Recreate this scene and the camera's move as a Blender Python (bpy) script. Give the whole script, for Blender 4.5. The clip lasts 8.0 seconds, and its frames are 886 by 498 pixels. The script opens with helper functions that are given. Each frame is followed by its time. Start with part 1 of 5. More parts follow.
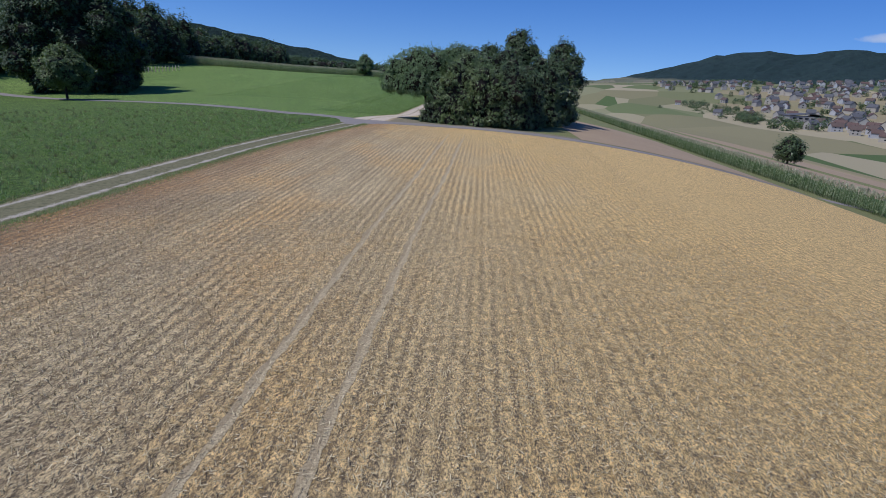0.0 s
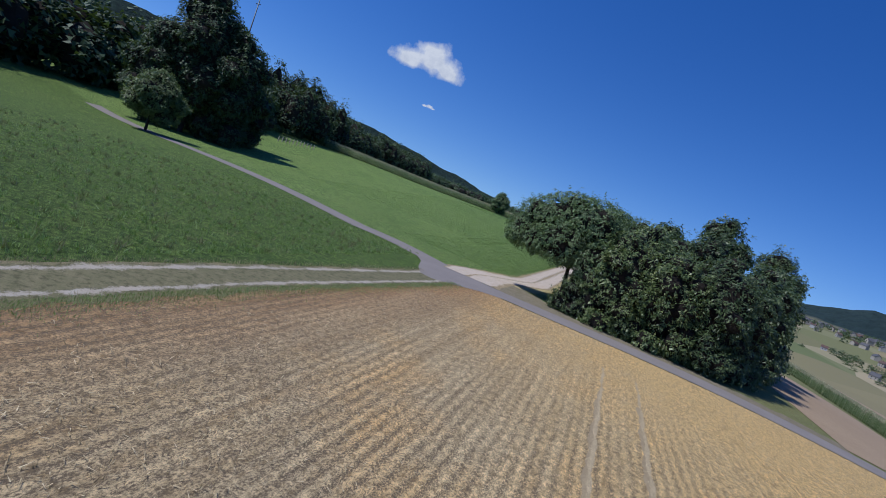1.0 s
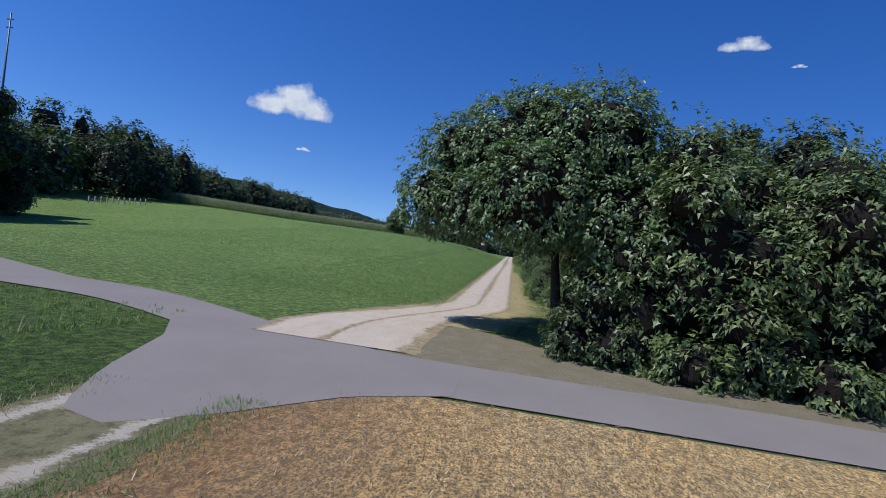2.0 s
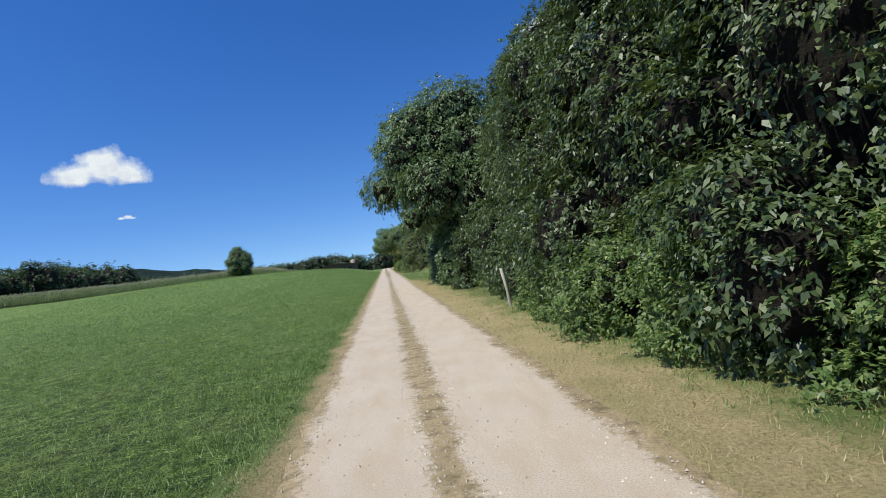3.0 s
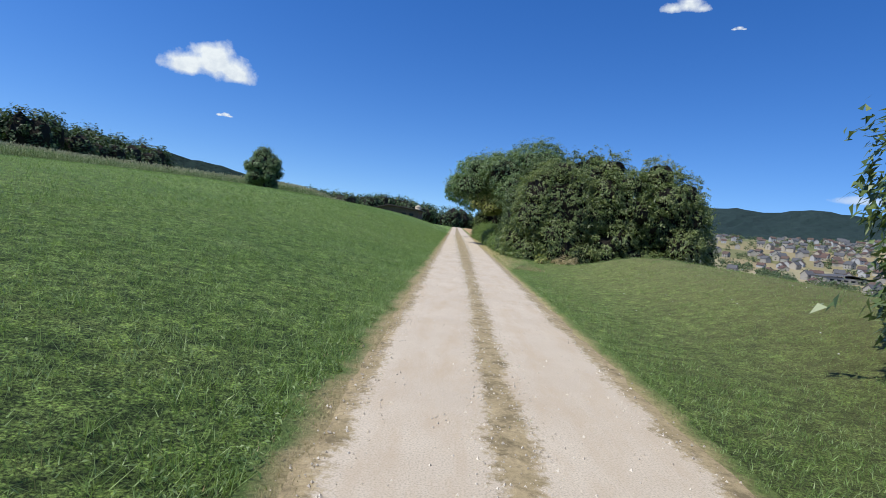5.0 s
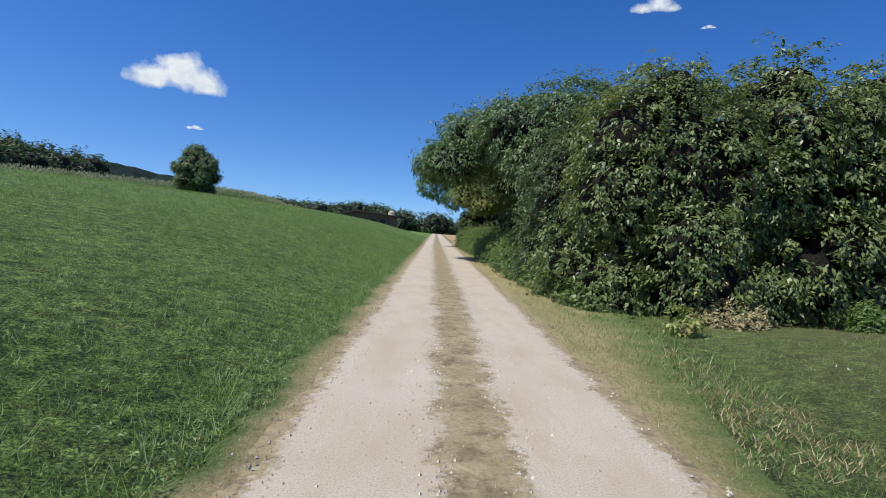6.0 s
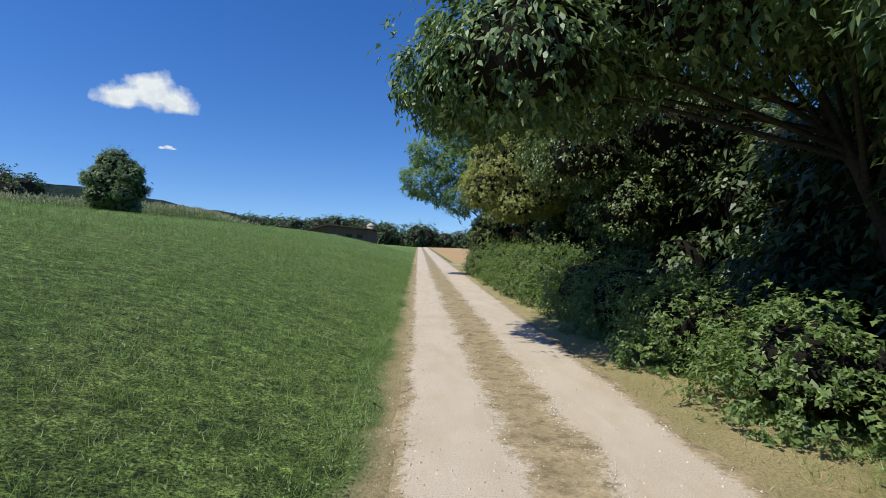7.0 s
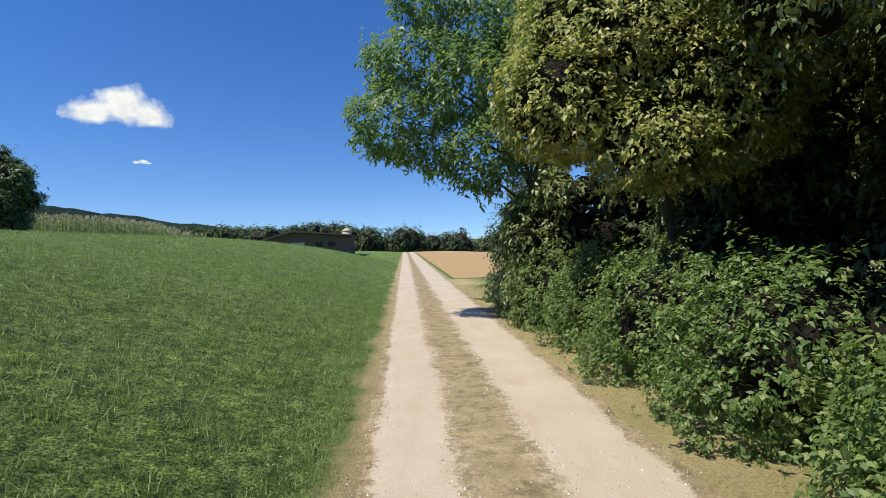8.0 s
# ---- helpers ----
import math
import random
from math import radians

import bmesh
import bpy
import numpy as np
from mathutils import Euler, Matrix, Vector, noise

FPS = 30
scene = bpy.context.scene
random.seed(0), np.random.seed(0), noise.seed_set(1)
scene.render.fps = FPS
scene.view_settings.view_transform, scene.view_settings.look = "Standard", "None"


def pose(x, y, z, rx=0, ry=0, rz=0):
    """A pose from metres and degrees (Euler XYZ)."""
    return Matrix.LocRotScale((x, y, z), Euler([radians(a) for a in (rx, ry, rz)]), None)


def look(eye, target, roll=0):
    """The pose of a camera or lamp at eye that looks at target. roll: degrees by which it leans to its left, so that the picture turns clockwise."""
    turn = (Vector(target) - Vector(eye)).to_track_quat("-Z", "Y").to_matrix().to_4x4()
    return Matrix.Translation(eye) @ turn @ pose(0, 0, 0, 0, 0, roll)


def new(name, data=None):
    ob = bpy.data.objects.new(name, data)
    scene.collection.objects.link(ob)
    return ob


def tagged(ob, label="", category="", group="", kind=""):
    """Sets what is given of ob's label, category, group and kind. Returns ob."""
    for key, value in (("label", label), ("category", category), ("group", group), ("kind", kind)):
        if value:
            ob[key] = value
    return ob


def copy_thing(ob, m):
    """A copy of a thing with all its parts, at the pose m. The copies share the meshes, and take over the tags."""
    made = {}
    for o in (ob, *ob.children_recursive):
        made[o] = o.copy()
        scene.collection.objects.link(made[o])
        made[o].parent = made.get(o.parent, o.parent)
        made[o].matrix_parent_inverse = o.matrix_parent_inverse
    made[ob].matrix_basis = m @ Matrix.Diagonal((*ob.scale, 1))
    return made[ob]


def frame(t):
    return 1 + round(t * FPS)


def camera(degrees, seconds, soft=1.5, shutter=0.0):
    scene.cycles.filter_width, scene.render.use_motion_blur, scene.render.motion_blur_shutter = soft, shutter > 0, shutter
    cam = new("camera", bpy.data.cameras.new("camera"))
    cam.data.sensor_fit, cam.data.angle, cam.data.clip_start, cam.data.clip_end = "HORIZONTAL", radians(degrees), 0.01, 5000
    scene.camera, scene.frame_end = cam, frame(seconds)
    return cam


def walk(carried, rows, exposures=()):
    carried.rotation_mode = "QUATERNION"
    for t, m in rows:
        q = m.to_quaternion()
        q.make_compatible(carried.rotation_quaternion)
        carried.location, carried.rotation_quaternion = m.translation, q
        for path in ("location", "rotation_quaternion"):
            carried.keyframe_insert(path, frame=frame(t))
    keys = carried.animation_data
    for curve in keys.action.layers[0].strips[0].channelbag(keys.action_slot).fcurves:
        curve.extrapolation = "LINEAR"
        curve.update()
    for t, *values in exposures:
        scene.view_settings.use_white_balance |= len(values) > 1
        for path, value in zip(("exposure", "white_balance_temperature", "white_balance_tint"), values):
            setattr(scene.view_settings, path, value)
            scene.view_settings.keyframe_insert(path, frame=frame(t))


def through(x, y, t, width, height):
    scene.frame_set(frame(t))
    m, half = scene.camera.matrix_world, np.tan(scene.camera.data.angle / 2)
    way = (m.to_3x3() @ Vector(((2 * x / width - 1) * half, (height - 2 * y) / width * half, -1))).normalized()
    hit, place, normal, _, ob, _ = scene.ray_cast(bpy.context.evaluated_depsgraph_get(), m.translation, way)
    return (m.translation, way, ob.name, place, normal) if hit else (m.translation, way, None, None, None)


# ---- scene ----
cam = camera(80.0, 8.0, soft=0.45)
# seconds, x, y, z, yaw, pitch, roll
PATH = [
    (0, 11.54, -70.61, 6.23, 4.19, -18.05, -3.39),
    (0.2, 10.45, -64.12, 5.89, 7.02, -13.57, -5.08),
    (0.5, 8.78, -54.45, 5.58, 13.33, -6.01, -13.09),
    (1, 6.05, -39.51, 6.00, 18.78, -6.42, -20.79),
    (1.5, 3.51, -26.28, 4.99, 20.22, -6.23, -22.03),
    (1.7, 2.41, -20.95, 4.25, 15.52, -3.94, -15.98),
    (2.8, 0.42, 13.75, 2.06, -3.56, 0.93, 5.28),
    (3, -0.38, 20.00, 1.91, -6.37, 0.76, 8.50),
    (3.5, -1.81, 35.37, 1.79, -9.14, 1.21, 8.27),
    (4, -1.92, 49.33, 1.95, -7.31, -1.75, 6.94),
    (4.2, -1.76, 54.62, 1.93, -6.41, -2.11, 6.25),
    (5.3, -0.43, 78.58, 1.86, 2.68, -3.32, -8.29),
    (5.5, -0.34, 82.84, 1.82, 0.65, -2.69, -5.53),
    (6, -0.42, 93.06, 1.73, -0.79, -2.10, -3.88),
    (6.5, -0.97, 103.20, 1.82, -2.52, -1.07, -1.44),
    (7, -1.41, 113.11, 2.17, -2.68, -0.84, -1.41),
    (7.5, -1.51, 122.29, 2.31, -3.67, -0.71, 0.89),
    (8, -1.07, 130.81, 2.38, -4.18, -0.63, 1.50),
]
walk(cam, [(t, pose(x, y, z, 90 + p, r, w)) for t, x, y, z, w, p, r in PATH],
     exposures=[(0, -0.48, 5600, 12), (1.6, -0.40, 5600, 12), (3.0, 0.02, 6250, 5), (4.0, 0.13, 6150, 5), (5.5, 0.0, 6200, 5), (6.5, -0.03, 6150, 5), (7.0, 0.0, 6350, 5), (7.5, 0.14, 6550, 5), (8.0, 0.16, 6750, 5)])

# ---- daylight ----
SUN_EL, SUN_TO = radians(57), Vector((-0.88, -0.47, 0)).normalized()
sun = new("sun", bpy.data.lights.new("sun", "SUN"))
sun.data.energy, sun.data.angle, sun.data.color = 4.6, radians(0.53), (1.0, 0.94, 0.84)
to_sun = SUN_TO * math.cos(SUN_EL) + Vector((0, 0, math.sin(SUN_EL)))
sun.matrix_world = look(to_sun * 60, (0, 0, 0))
world = bpy.data.worlds.new("sky")
scene.world = world
world.use_nodes = True
wt = world.node_tree
sky = wt.nodes.new("ShaderNodeTexSky")
sky.sky_type, sky.sun_disc = "NISHITA", False
sky.sun_elevation = SUN_EL
sky.sun_rotation = math.atan2(to_sun.x, to_sun.y)
sky.altitude, sky.air_density, sky.dust_density, sky.ozone_density = 500, 1.0, 0.3, 3.0
hs = wt.nodes.new("ShaderNodeHueSaturation")
hs.inputs["Saturation"].default_value, hs.inputs["Hue"].default_value = 1.32, 0.5145
wc = wt.nodes.new("ShaderNodeTexCoord")
lift = wt.nodes.new("ShaderNodeVectorMath")
lift.operation, lift.inputs[1].default_value = "ADD", (0, 0, 0.09)
wt.links.new(wc.outputs["Generated"], lift.inputs[0])
wt.links.new(lift.outputs[0], sky.inputs["Vector"])
wt.links.new(sky.outputs[0], hs.inputs["Color"])
bg = wt.nodes["Background"]
bg.inputs["Strength"].default_value = 0.148
wt.links.new(hs.outputs[0], bg.inputs["Color"])
scene.view_settings.exposure = 0.0


# ---- materials ----
def mat(name, rough=0.9, metal=0.0):
    m = bpy.data.materials.new(name)
    m.use_nodes = True
    b = m.node_tree.nodes["Principled BSDF"]
    b.inputs["Roughness"].default_value, b.inputs["Metallic"].default_value = rough, metal
    b.inputs["Specular IOR Level"].default_value = 0.25
    return m, m.node_tree, b


def node(nt, kind, **inputs):
    n = nt.nodes.new(kind)
    for k, v in inputs.items():
        n.inputs[k.replace("_", " ")].default_value = v
    return n


def coords(nt, sx=1.0, sy=1.0, sz=1.0):
    tc = nt.nodes.new("ShaderNodeTexCoord")
    mp = nt.nodes.new("ShaderNodeMapping")
    mp.inputs["Scale"].default_value = (sx, sy, sz)
    nt.links.new(tc.outputs["Object"], mp.inputs["Vector"])
    return mp.outputs[0]


def noise_tex(nt, vec, scale, detail=4.0, rough=0.6):
    n = node(nt, "ShaderNodeTexNoise", Scale=scale, Detail=detail, Roughness=rough)
    nt.links.new(vec, n.inputs["Vector"])
    return n.outputs["Fac"]


def ramp(nt, fac, *stops):
    r = nt.nodes.new("ShaderNodeValToRGB")
    e = r.color_ramp.elements
    while len(e) < len(stops):
        e.new(0.5)
    for el, (p, c) in zip(e, stops):
        el.position, el.color = p, (*c, 1) if len(c) == 3 else c
    nt.links.new(fac, r.inputs["Fac"])
    return r.outputs["Color"]


def blend(nt, a, b, fac, mode="MIX"):
    n = nt.nodes.new("ShaderNodeMix")
    n.data_type, n.blend_type = "RGBA", mode
    for sock, v in ((n.inputs[6], a), (n.inputs[7], b), (n.inputs[0], fac)):
        if isinstance(v, (int, float)):
            sock.default_value = v
        elif isinstance(v, tuple):
            sock.default_value = (*v, 1)
        else:
            nt.links.new(v, sock)
    return n.outputs[2]


def maths(nt, op, a, b=0.0, c=0.0, clamp=False):
    n = nt.nodes.new("ShaderNodeMath")
    n.operation, n.use_clamp = op, clamp
    for i, v in enumerate((a, b, c)):
        if isinstance(v, (int, float)):
            n.inputs[i].default_value = v
        else:
            nt.links.new(v, n.inputs[i])
    return n.outputs[0]


def bump(nt, bsdf, height, strength=0.5, dist=0.05):
    b = node(nt, "ShaderNodeBump", Strength=strength, Distance=dist)
    nt.links.new(height, b.inputs["Height"])
    nt.links.new(b.outputs[0], bsdf.inputs["Normal"])


def two_scale(name, c1, c2, c3, big, small, rough=0.9, relief=0.5, dist=0.05):
    """A surface with broad patches and fine grain."""
    m, nt, b = mat(name, rough)
    v = coords(nt)
    a = ramp(nt, noise_tex(nt, v, big, 5), (0.3, c1), (0.7, c2))
    g = noise_tex(nt, v, small, 6, 0.7)
    c = blend(nt, a, c3, ramp(nt, g, (0.42, (0, 0, 0)), (0.72, (1, 1, 1))))
    nt.links.new(c, b.inputs["Base Color"])
    bump(nt, b, g, relief, dist)
    return m


def verge_mat(name, dry, dry2, dark, green, flip=False):
    """Dry turf that turns green, raggedly, towards its outer edge."""
    m, nt, b = mat(name, 0.95)
    v = coords(nt)
    uv = nt.nodes.new("ShaderNodeUVMap")
    uv.uv_map = "along"
    sep = nt.nodes.new("ShaderNodeSeparateXYZ")
    nt.links.new(uv.outputs[0], sep.inputs[0])
    a = ramp(nt, noise_tex(nt, v, 0.6, 6, 0.65), (0.38, dry), (0.60, dry2))
    g = noise_tex(nt, v, 26.0, 7, 0.75)
    a = blend(nt, a, dark, ramp(nt, g, (0.42, (0, 0, 0)), (0.68, (1, 1, 1))))
    across = maths(nt, "SUBTRACT", 1.0, sep.outputs["X"]) if flip else sep.outputs["X"]
    e = maths(nt, "ADD", across, maths(nt, "MULTIPLY", maths(nt, "SUBTRACT", noise_tex(nt, v, 1.4, 7, 0.7), 0.5), 1.3))
    gr = blend(nt, green, tuple(c * 0.4 for c in green), ramp(nt, g, (0.42, (0, 0, 0)), (0.68, (1, 1, 1))))
    nt.links.new(blend(nt, a, gr, ramp(nt, e, (0.45, (0, 0, 0)), (0.92, (1, 1, 1)))), b.inputs["Base Color"])
    bump(nt, b, g, 0.9, 0.06)
    return m


def leaf_mat(name, dark, mid, light, gloss=0.45, through=0.22):
    """Leaves that differ one by one, let some light through, and shine a little."""
    m, nt, b = mat(name, gloss)
    geo = nt.nodes.new("ShaderNodeNewGeometry")
    c = ramp(nt, geo.outputs["Random Per Island"], (0.22, dark), (0.68, mid), (1.0, light))
    big = noise_tex(nt, coords(nt), 0.35, 2)
    c = blend(nt, c, light, ramp(nt, big, (0.5, (0, 0, 0)), (0.8, (0.55, 0.55, 0.55))))
    nt.links.new(c, b.inputs["Base Color"])
    b.inputs["Specular IOR Level"].default_value = 0.5
    tr = nt.nodes.new("ShaderNodeBsdfTranslucent")
    nt.links.new(blend(nt, c, (0.30, 0.42, 0.03), 0.35), tr.inputs["Color"])
    mix = nt.nodes.new("ShaderNodeMixShader")
    mix.inputs[0].default_value = through
    nt.links.new(b.outputs[0], mix.inputs[1])
    nt.links.new(tr.outputs[0], mix.inputs[2])
    nt.links.new(mix.outputs[0], nt.nodes["Material Output"].inputs["Surface"])
    return m


def row_mat(name, c1, c2, dark, pitch, big, relief=0.8):
    """A cropped field with drill rows along y, faint and broken, in swaths that differ, golden towards its lower side and thin on brown soil towards the field path."""
    m, nt, b = mat(name, 0.95)
    v = coords(nt)
    sep = nt.nodes.new("ShaderNodeSeparateXYZ")
    nt.links.new(v, sep.inputs[0])
    x = maths(nt, "MULTIPLY_ADD", noise_tex(nt, v, 0.5, 4), 0.30, sep.outputs["X"])
    s = maths(nt, "SINE", maths(nt, "MULTIPLY", x, 2 * math.pi / pitch))
    s = maths(nt, "MULTIPLY", s, ramp(nt, noise_tex(nt, coords(nt, 1, 0.25, 1), 0.35, 4, 0.7), (0.36, (0.15, 0.15, 0.15)), (0.62, (1, 1, 1))))
    g = noise_tex(nt, coords(nt, 1, 0.55, 1), 24.0, 9, 0.85)
    ends = nt.nodes.new("ShaderNodeMapRange")
    for sock, val in (("From Min", -22.0), ("From Max", -9.0), ("To Min", 0.038), ("To Max", 0.006)):
        ends.inputs[sock].default_value = val
    nt.links.new(maths(nt, "ADD", sep.outputs["Y"], maths(nt, "MULTIPLY", noise_tex(nt, v, 0.2, 3), 6.0)), ends.inputs["Value"])
    fade = nt.nodes.new("ShaderNodeMapRange")
    for sock, val in (("From Min", 11.0), ("From Max", 20.0), ("To Min", 1.0), ("To Max", 0.25)):
        fade.inputs[sock].default_value = val
    nt.links.new(sep.outputs["X"], fade.inputs["Value"])
    fac = maths(nt, "ADD", maths(nt, "MULTIPLY", maths(nt, "MULTIPLY", s, fade.outputs[0]), ends.outputs[0]), g)
    a = ramp(nt, noise_tex(nt, v, big, 5, 0.65), (0.32, c1), (0.68, c2))
    one = nt.nodes.new("ShaderNodeTexWhiteNoise")
    one.noise_dimensions = "1D"
    nt.links.new(maths(nt, "FLOOR", maths(nt, "MULTIPLY_ADD", x, 1 / pitch, 0.25)), one.inputs["W"])
    a = blend(nt, a, ramp(nt, one.outputs["Value"], (0.0, (0.86, 0.84, 0.81)), (0.6, (1.0, 1.0, 1.0)), (1.0, (1.08, 1.07, 1.05))), 1.0, "MULTIPLY")
    streak = noise_tex(nt, coords(nt, 1, 0.06, 1), 1.1, 5, 0.7)
    a = blend(nt, a, (0.72, 0.66, 0.60), ramp(nt, streak, (0.48, (0, 0, 0)), (0.70, (0.7, 0.7, 0.7))), "MULTIPLY")
    a = blend(nt, a, tuple(p * q for p, q in zip(c1, (1.08, 0.86, 0.58))), ramp(nt, noise_tex(nt, coords(nt, 1, 0.5, 1), 0.16, 5, 0.65), (0.47, (0, 0, 0)), (0.66, (0.75, 0.75, 0.75))))
    gold = nt.nodes.new("ShaderNodeMapRange")
    gold.inputs["From Min"].default_value, gold.inputs["From Max"].default_value, gold.inputs["To Max"].default_value = 9.0, 26.0, 0.9
    lane = nt.nodes.new("ShaderNodeMapRange")
    for sock, val in (("From Min", -26.0), ("From Max", -6.0), ("To Min", 0.0), ("To Max", 8.0)):
        lane.inputs[sock].default_value = val
    nt.links.new(sep.outputs["Y"], lane.inputs["Value"])
    nt.links.new(maths(nt, "ADD", maths(nt, "ADD", sep.outputs["X"], lane.outputs[0]), maths(nt, "MULTIPLY", noise_tex(nt, v, 0.12, 5, 0.6), 11.0)), gold.inputs["Value"])
    a = blend(nt, a, tuple(p * q for p, q in zip(c1, (1.20, 1.03, 0.68))), gold.outputs[0])
    bend = nt.nodes.new("ShaderNodeMapRange")
    for sock, val in (("From Min", -30.0), ("From Max", 0.0), ("To Min", 7.1), ("To Max", 4.3)):
        bend.inputs[sock].default_value = val
    nt.links.new(sep.outputs["Y"], bend.inputs["Value"])
    inward = maths(nt, "ADD", maths(nt, "ADD", sep.outputs["X"], bend.outputs[0]), maths(nt, "MULTIPLY", maths(nt, "SUBTRACT", noise_tex(nt, coords(nt, 1, 0.35, 1), 0.45, 6, 0.7), 0.5), 5.0))
    for lo, hi, most, soil in ((2.2, 6.0, 0.9, (0.64, 0.51, 0.43)), (4.0, 14.0, 0.8, (0.86, 0.81, 0.76))):
        near = nt.nodes.new("ShaderNodeMapRange")
        for sock, val in (("From Min", lo), ("From Max", hi), ("To Min", most), ("To Max", 0.0)):
            near.inputs[sock].default_value = val
        nt.links.new(inward, near.inputs["Value"])
        a = blend(nt, a, soil, near.outputs[0], "MULTIPLY")
    tufts = noise_tex(nt, coords(nt, 1, 0.7, 1), 5.5, 7, 0.75)
    a = blend(nt, a, ramp(nt, tufts, (0.38, (0.50, 0.47, 0.43)), (0.50, (1, 1, 1)), (0.62, (1.30, 1.28, 1.24))), 1.0, "MULTIPLY")
    c = blend(nt, dark, a, ramp(nt, fac, (0.44, (0, 0, 0)), (0.545, (1, 1, 1))))
    nt.links.new(c, b.inputs["Base Color"])
    bump(nt, b, fac, relief, 0.06)
    return m


def turf_mat(name, c1, c2, c3):
    """Thick turf: broad patches, middling tufts and a fine tangle, with dark hollows and bright tips put into the
    colour as shade and light.
    """
    m, nt, b = mat(name, 0.95)
    v = coords(nt)
    a = ramp(nt, noise_tex(nt, v, 0.09, 5), (0.3, c1), (0.7, c2))
    a = blend(nt, a, c3, ramp(nt, noise_tex(nt, v, 0.7, 5, 0.7), (0.50, (0, 0, 0)), (0.75, (0.6, 0.6, 0.6))))
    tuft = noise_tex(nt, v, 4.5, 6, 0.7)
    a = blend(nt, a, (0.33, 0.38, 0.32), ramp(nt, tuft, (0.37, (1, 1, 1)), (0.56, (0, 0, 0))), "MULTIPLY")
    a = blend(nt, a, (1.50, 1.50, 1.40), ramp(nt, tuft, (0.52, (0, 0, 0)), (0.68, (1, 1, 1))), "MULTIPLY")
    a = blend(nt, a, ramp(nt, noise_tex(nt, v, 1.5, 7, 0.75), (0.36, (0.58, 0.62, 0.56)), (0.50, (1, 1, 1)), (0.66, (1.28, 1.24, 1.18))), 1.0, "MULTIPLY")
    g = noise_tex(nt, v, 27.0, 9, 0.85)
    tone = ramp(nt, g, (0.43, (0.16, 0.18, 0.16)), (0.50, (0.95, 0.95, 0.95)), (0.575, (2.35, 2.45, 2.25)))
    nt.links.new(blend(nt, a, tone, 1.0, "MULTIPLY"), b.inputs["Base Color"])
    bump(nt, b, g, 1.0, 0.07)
    return m


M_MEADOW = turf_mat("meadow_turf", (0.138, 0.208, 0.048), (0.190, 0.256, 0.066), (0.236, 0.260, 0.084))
_nt, _b = M_MEADOW.node_tree, M_MEADOW.node_tree.nodes["Principled BSDF"]
_col = _b.inputs["Base Color"].links[0].from_socket
_vec = coords(_nt, 1.0, 0.45, 1.0)
_vor = node(_nt, "ShaderNodeTexVoronoi", Scale=0.012)
_nt.links.new(_vec, _vor.inputs["Vector"])
_plot = ramp(_nt, _vor.outputs["Color"], (0.15, (0.085, 0.12, 0.035)), (0.40, (0.30, 0.24, 0.13)), (0.60, (0.12, 0.15, 0.05)), (0.85, (0.36, 0.30, 0.18)))
_sep = _nt.nodes.new("ShaderNodeSeparateXYZ")
_nt.links.new(coords(_nt), _sep.inputs[0])
_mr = _nt.nodes.new("ShaderNodeMapRange")
_mr.inputs["From Min"].default_value, _mr.inputs["From Max"].default_value = 150, 175
_nt.links.new(_sep.outputs["X"], _mr.inputs["Value"])
_par = _nt.nodes.new("ShaderNodeMapRange")
_par.inputs["From Min"].default_value, _par.inputs["From Max"].default_value = -1.0, 1.5
_par.inputs["To Min"].default_value, _par.inputs["To Max"].default_value = 1.0, 0.0
_nt.links.new(maths(_nt, "MULTIPLY_ADD", _sep.outputs["X"], 0.37, _sep.outputs["Y"]), _par.inputs["Value"])
_col = blend(_nt, _col, (0.68, 0.70, 0.60), _par.outputs[0], "MULTIPLY")
_hay = _nt.nodes.new("ShaderNodeMapRange")
_hay.inputs["From Min"].default_value, _hay.inputs["From Max"].default_value, _hay.inputs["To Max"].default_value = 2.5, 11, 0.75
_nt.links.new(maths(_nt, "ADD", _sep.outputs["X"], maths(_nt, "MULTIPLY", noise_tex(_nt, coords(_nt), 0.5, 6, 0.7), 4.0)), _hay.inputs["Value"])
_olive = blend(_nt, (0.27, 0.245, 0.105), (0.145, 0.135, 0.055), ramp(_nt, noise_tex(_nt, coords(_nt), 22.0, 8, 0.8), (0.42, (0, 0, 0)), (0.62, (1, 1, 1))))
_col = blend(_nt, _col, _olive, _hay.outputs[0])
_nt.links.new(blend(_nt, _col, _plot, _mr.outputs[0]), _b.inputs["Base Color"])
M_GRASS = leaf_mat("grass_blade", (0.145, 0.230, 0.050), (0.260, 0.385, 0.105), (0.48, 0.58, 0.26), 0.55, 0.4)
M_HERB = leaf_mat("meadow_herb_leaf", (0.085, 0.15, 0.035), (0.18, 0.27, 0.072), (0.32, 0.40, 0.16), 0.6, 0.3)
M_DRY = leaf_mat("dry_grass_blade", (0.28, 0.225, 0.10), (0.48, 0.385, 0.20), (0.66, 0.55, 0.32), 0.7, 0.25)
M_VERGE = two_scale("dry_verge", (0.44, 0.33, 0.175), (0.29, 0.27, 0.115), (0.20, 0.145, 0.07), 0.9, 26.0, 0.95, 0.9, 0.06)
M_STUBBLE = row_mat("stubble", (0.84, 0.655, 0.350), (0.62, 0.490, 0.280), (0.17, 0.124, 0.072), 0.36, 0.12)
M_STRAW = leaf_mat("straw", (0.34, 0.250, 0.125), (0.60, 0.465, 0.250), (0.86, 0.71, 0.43), 0.6, 0.15)
M_STONE = leaf_mat("limestone_chip", (0.42, 0.36, 0.285), (0.60, 0.52, 0.42), (0.76, 0.69, 0.585), 0.9, 0.0)
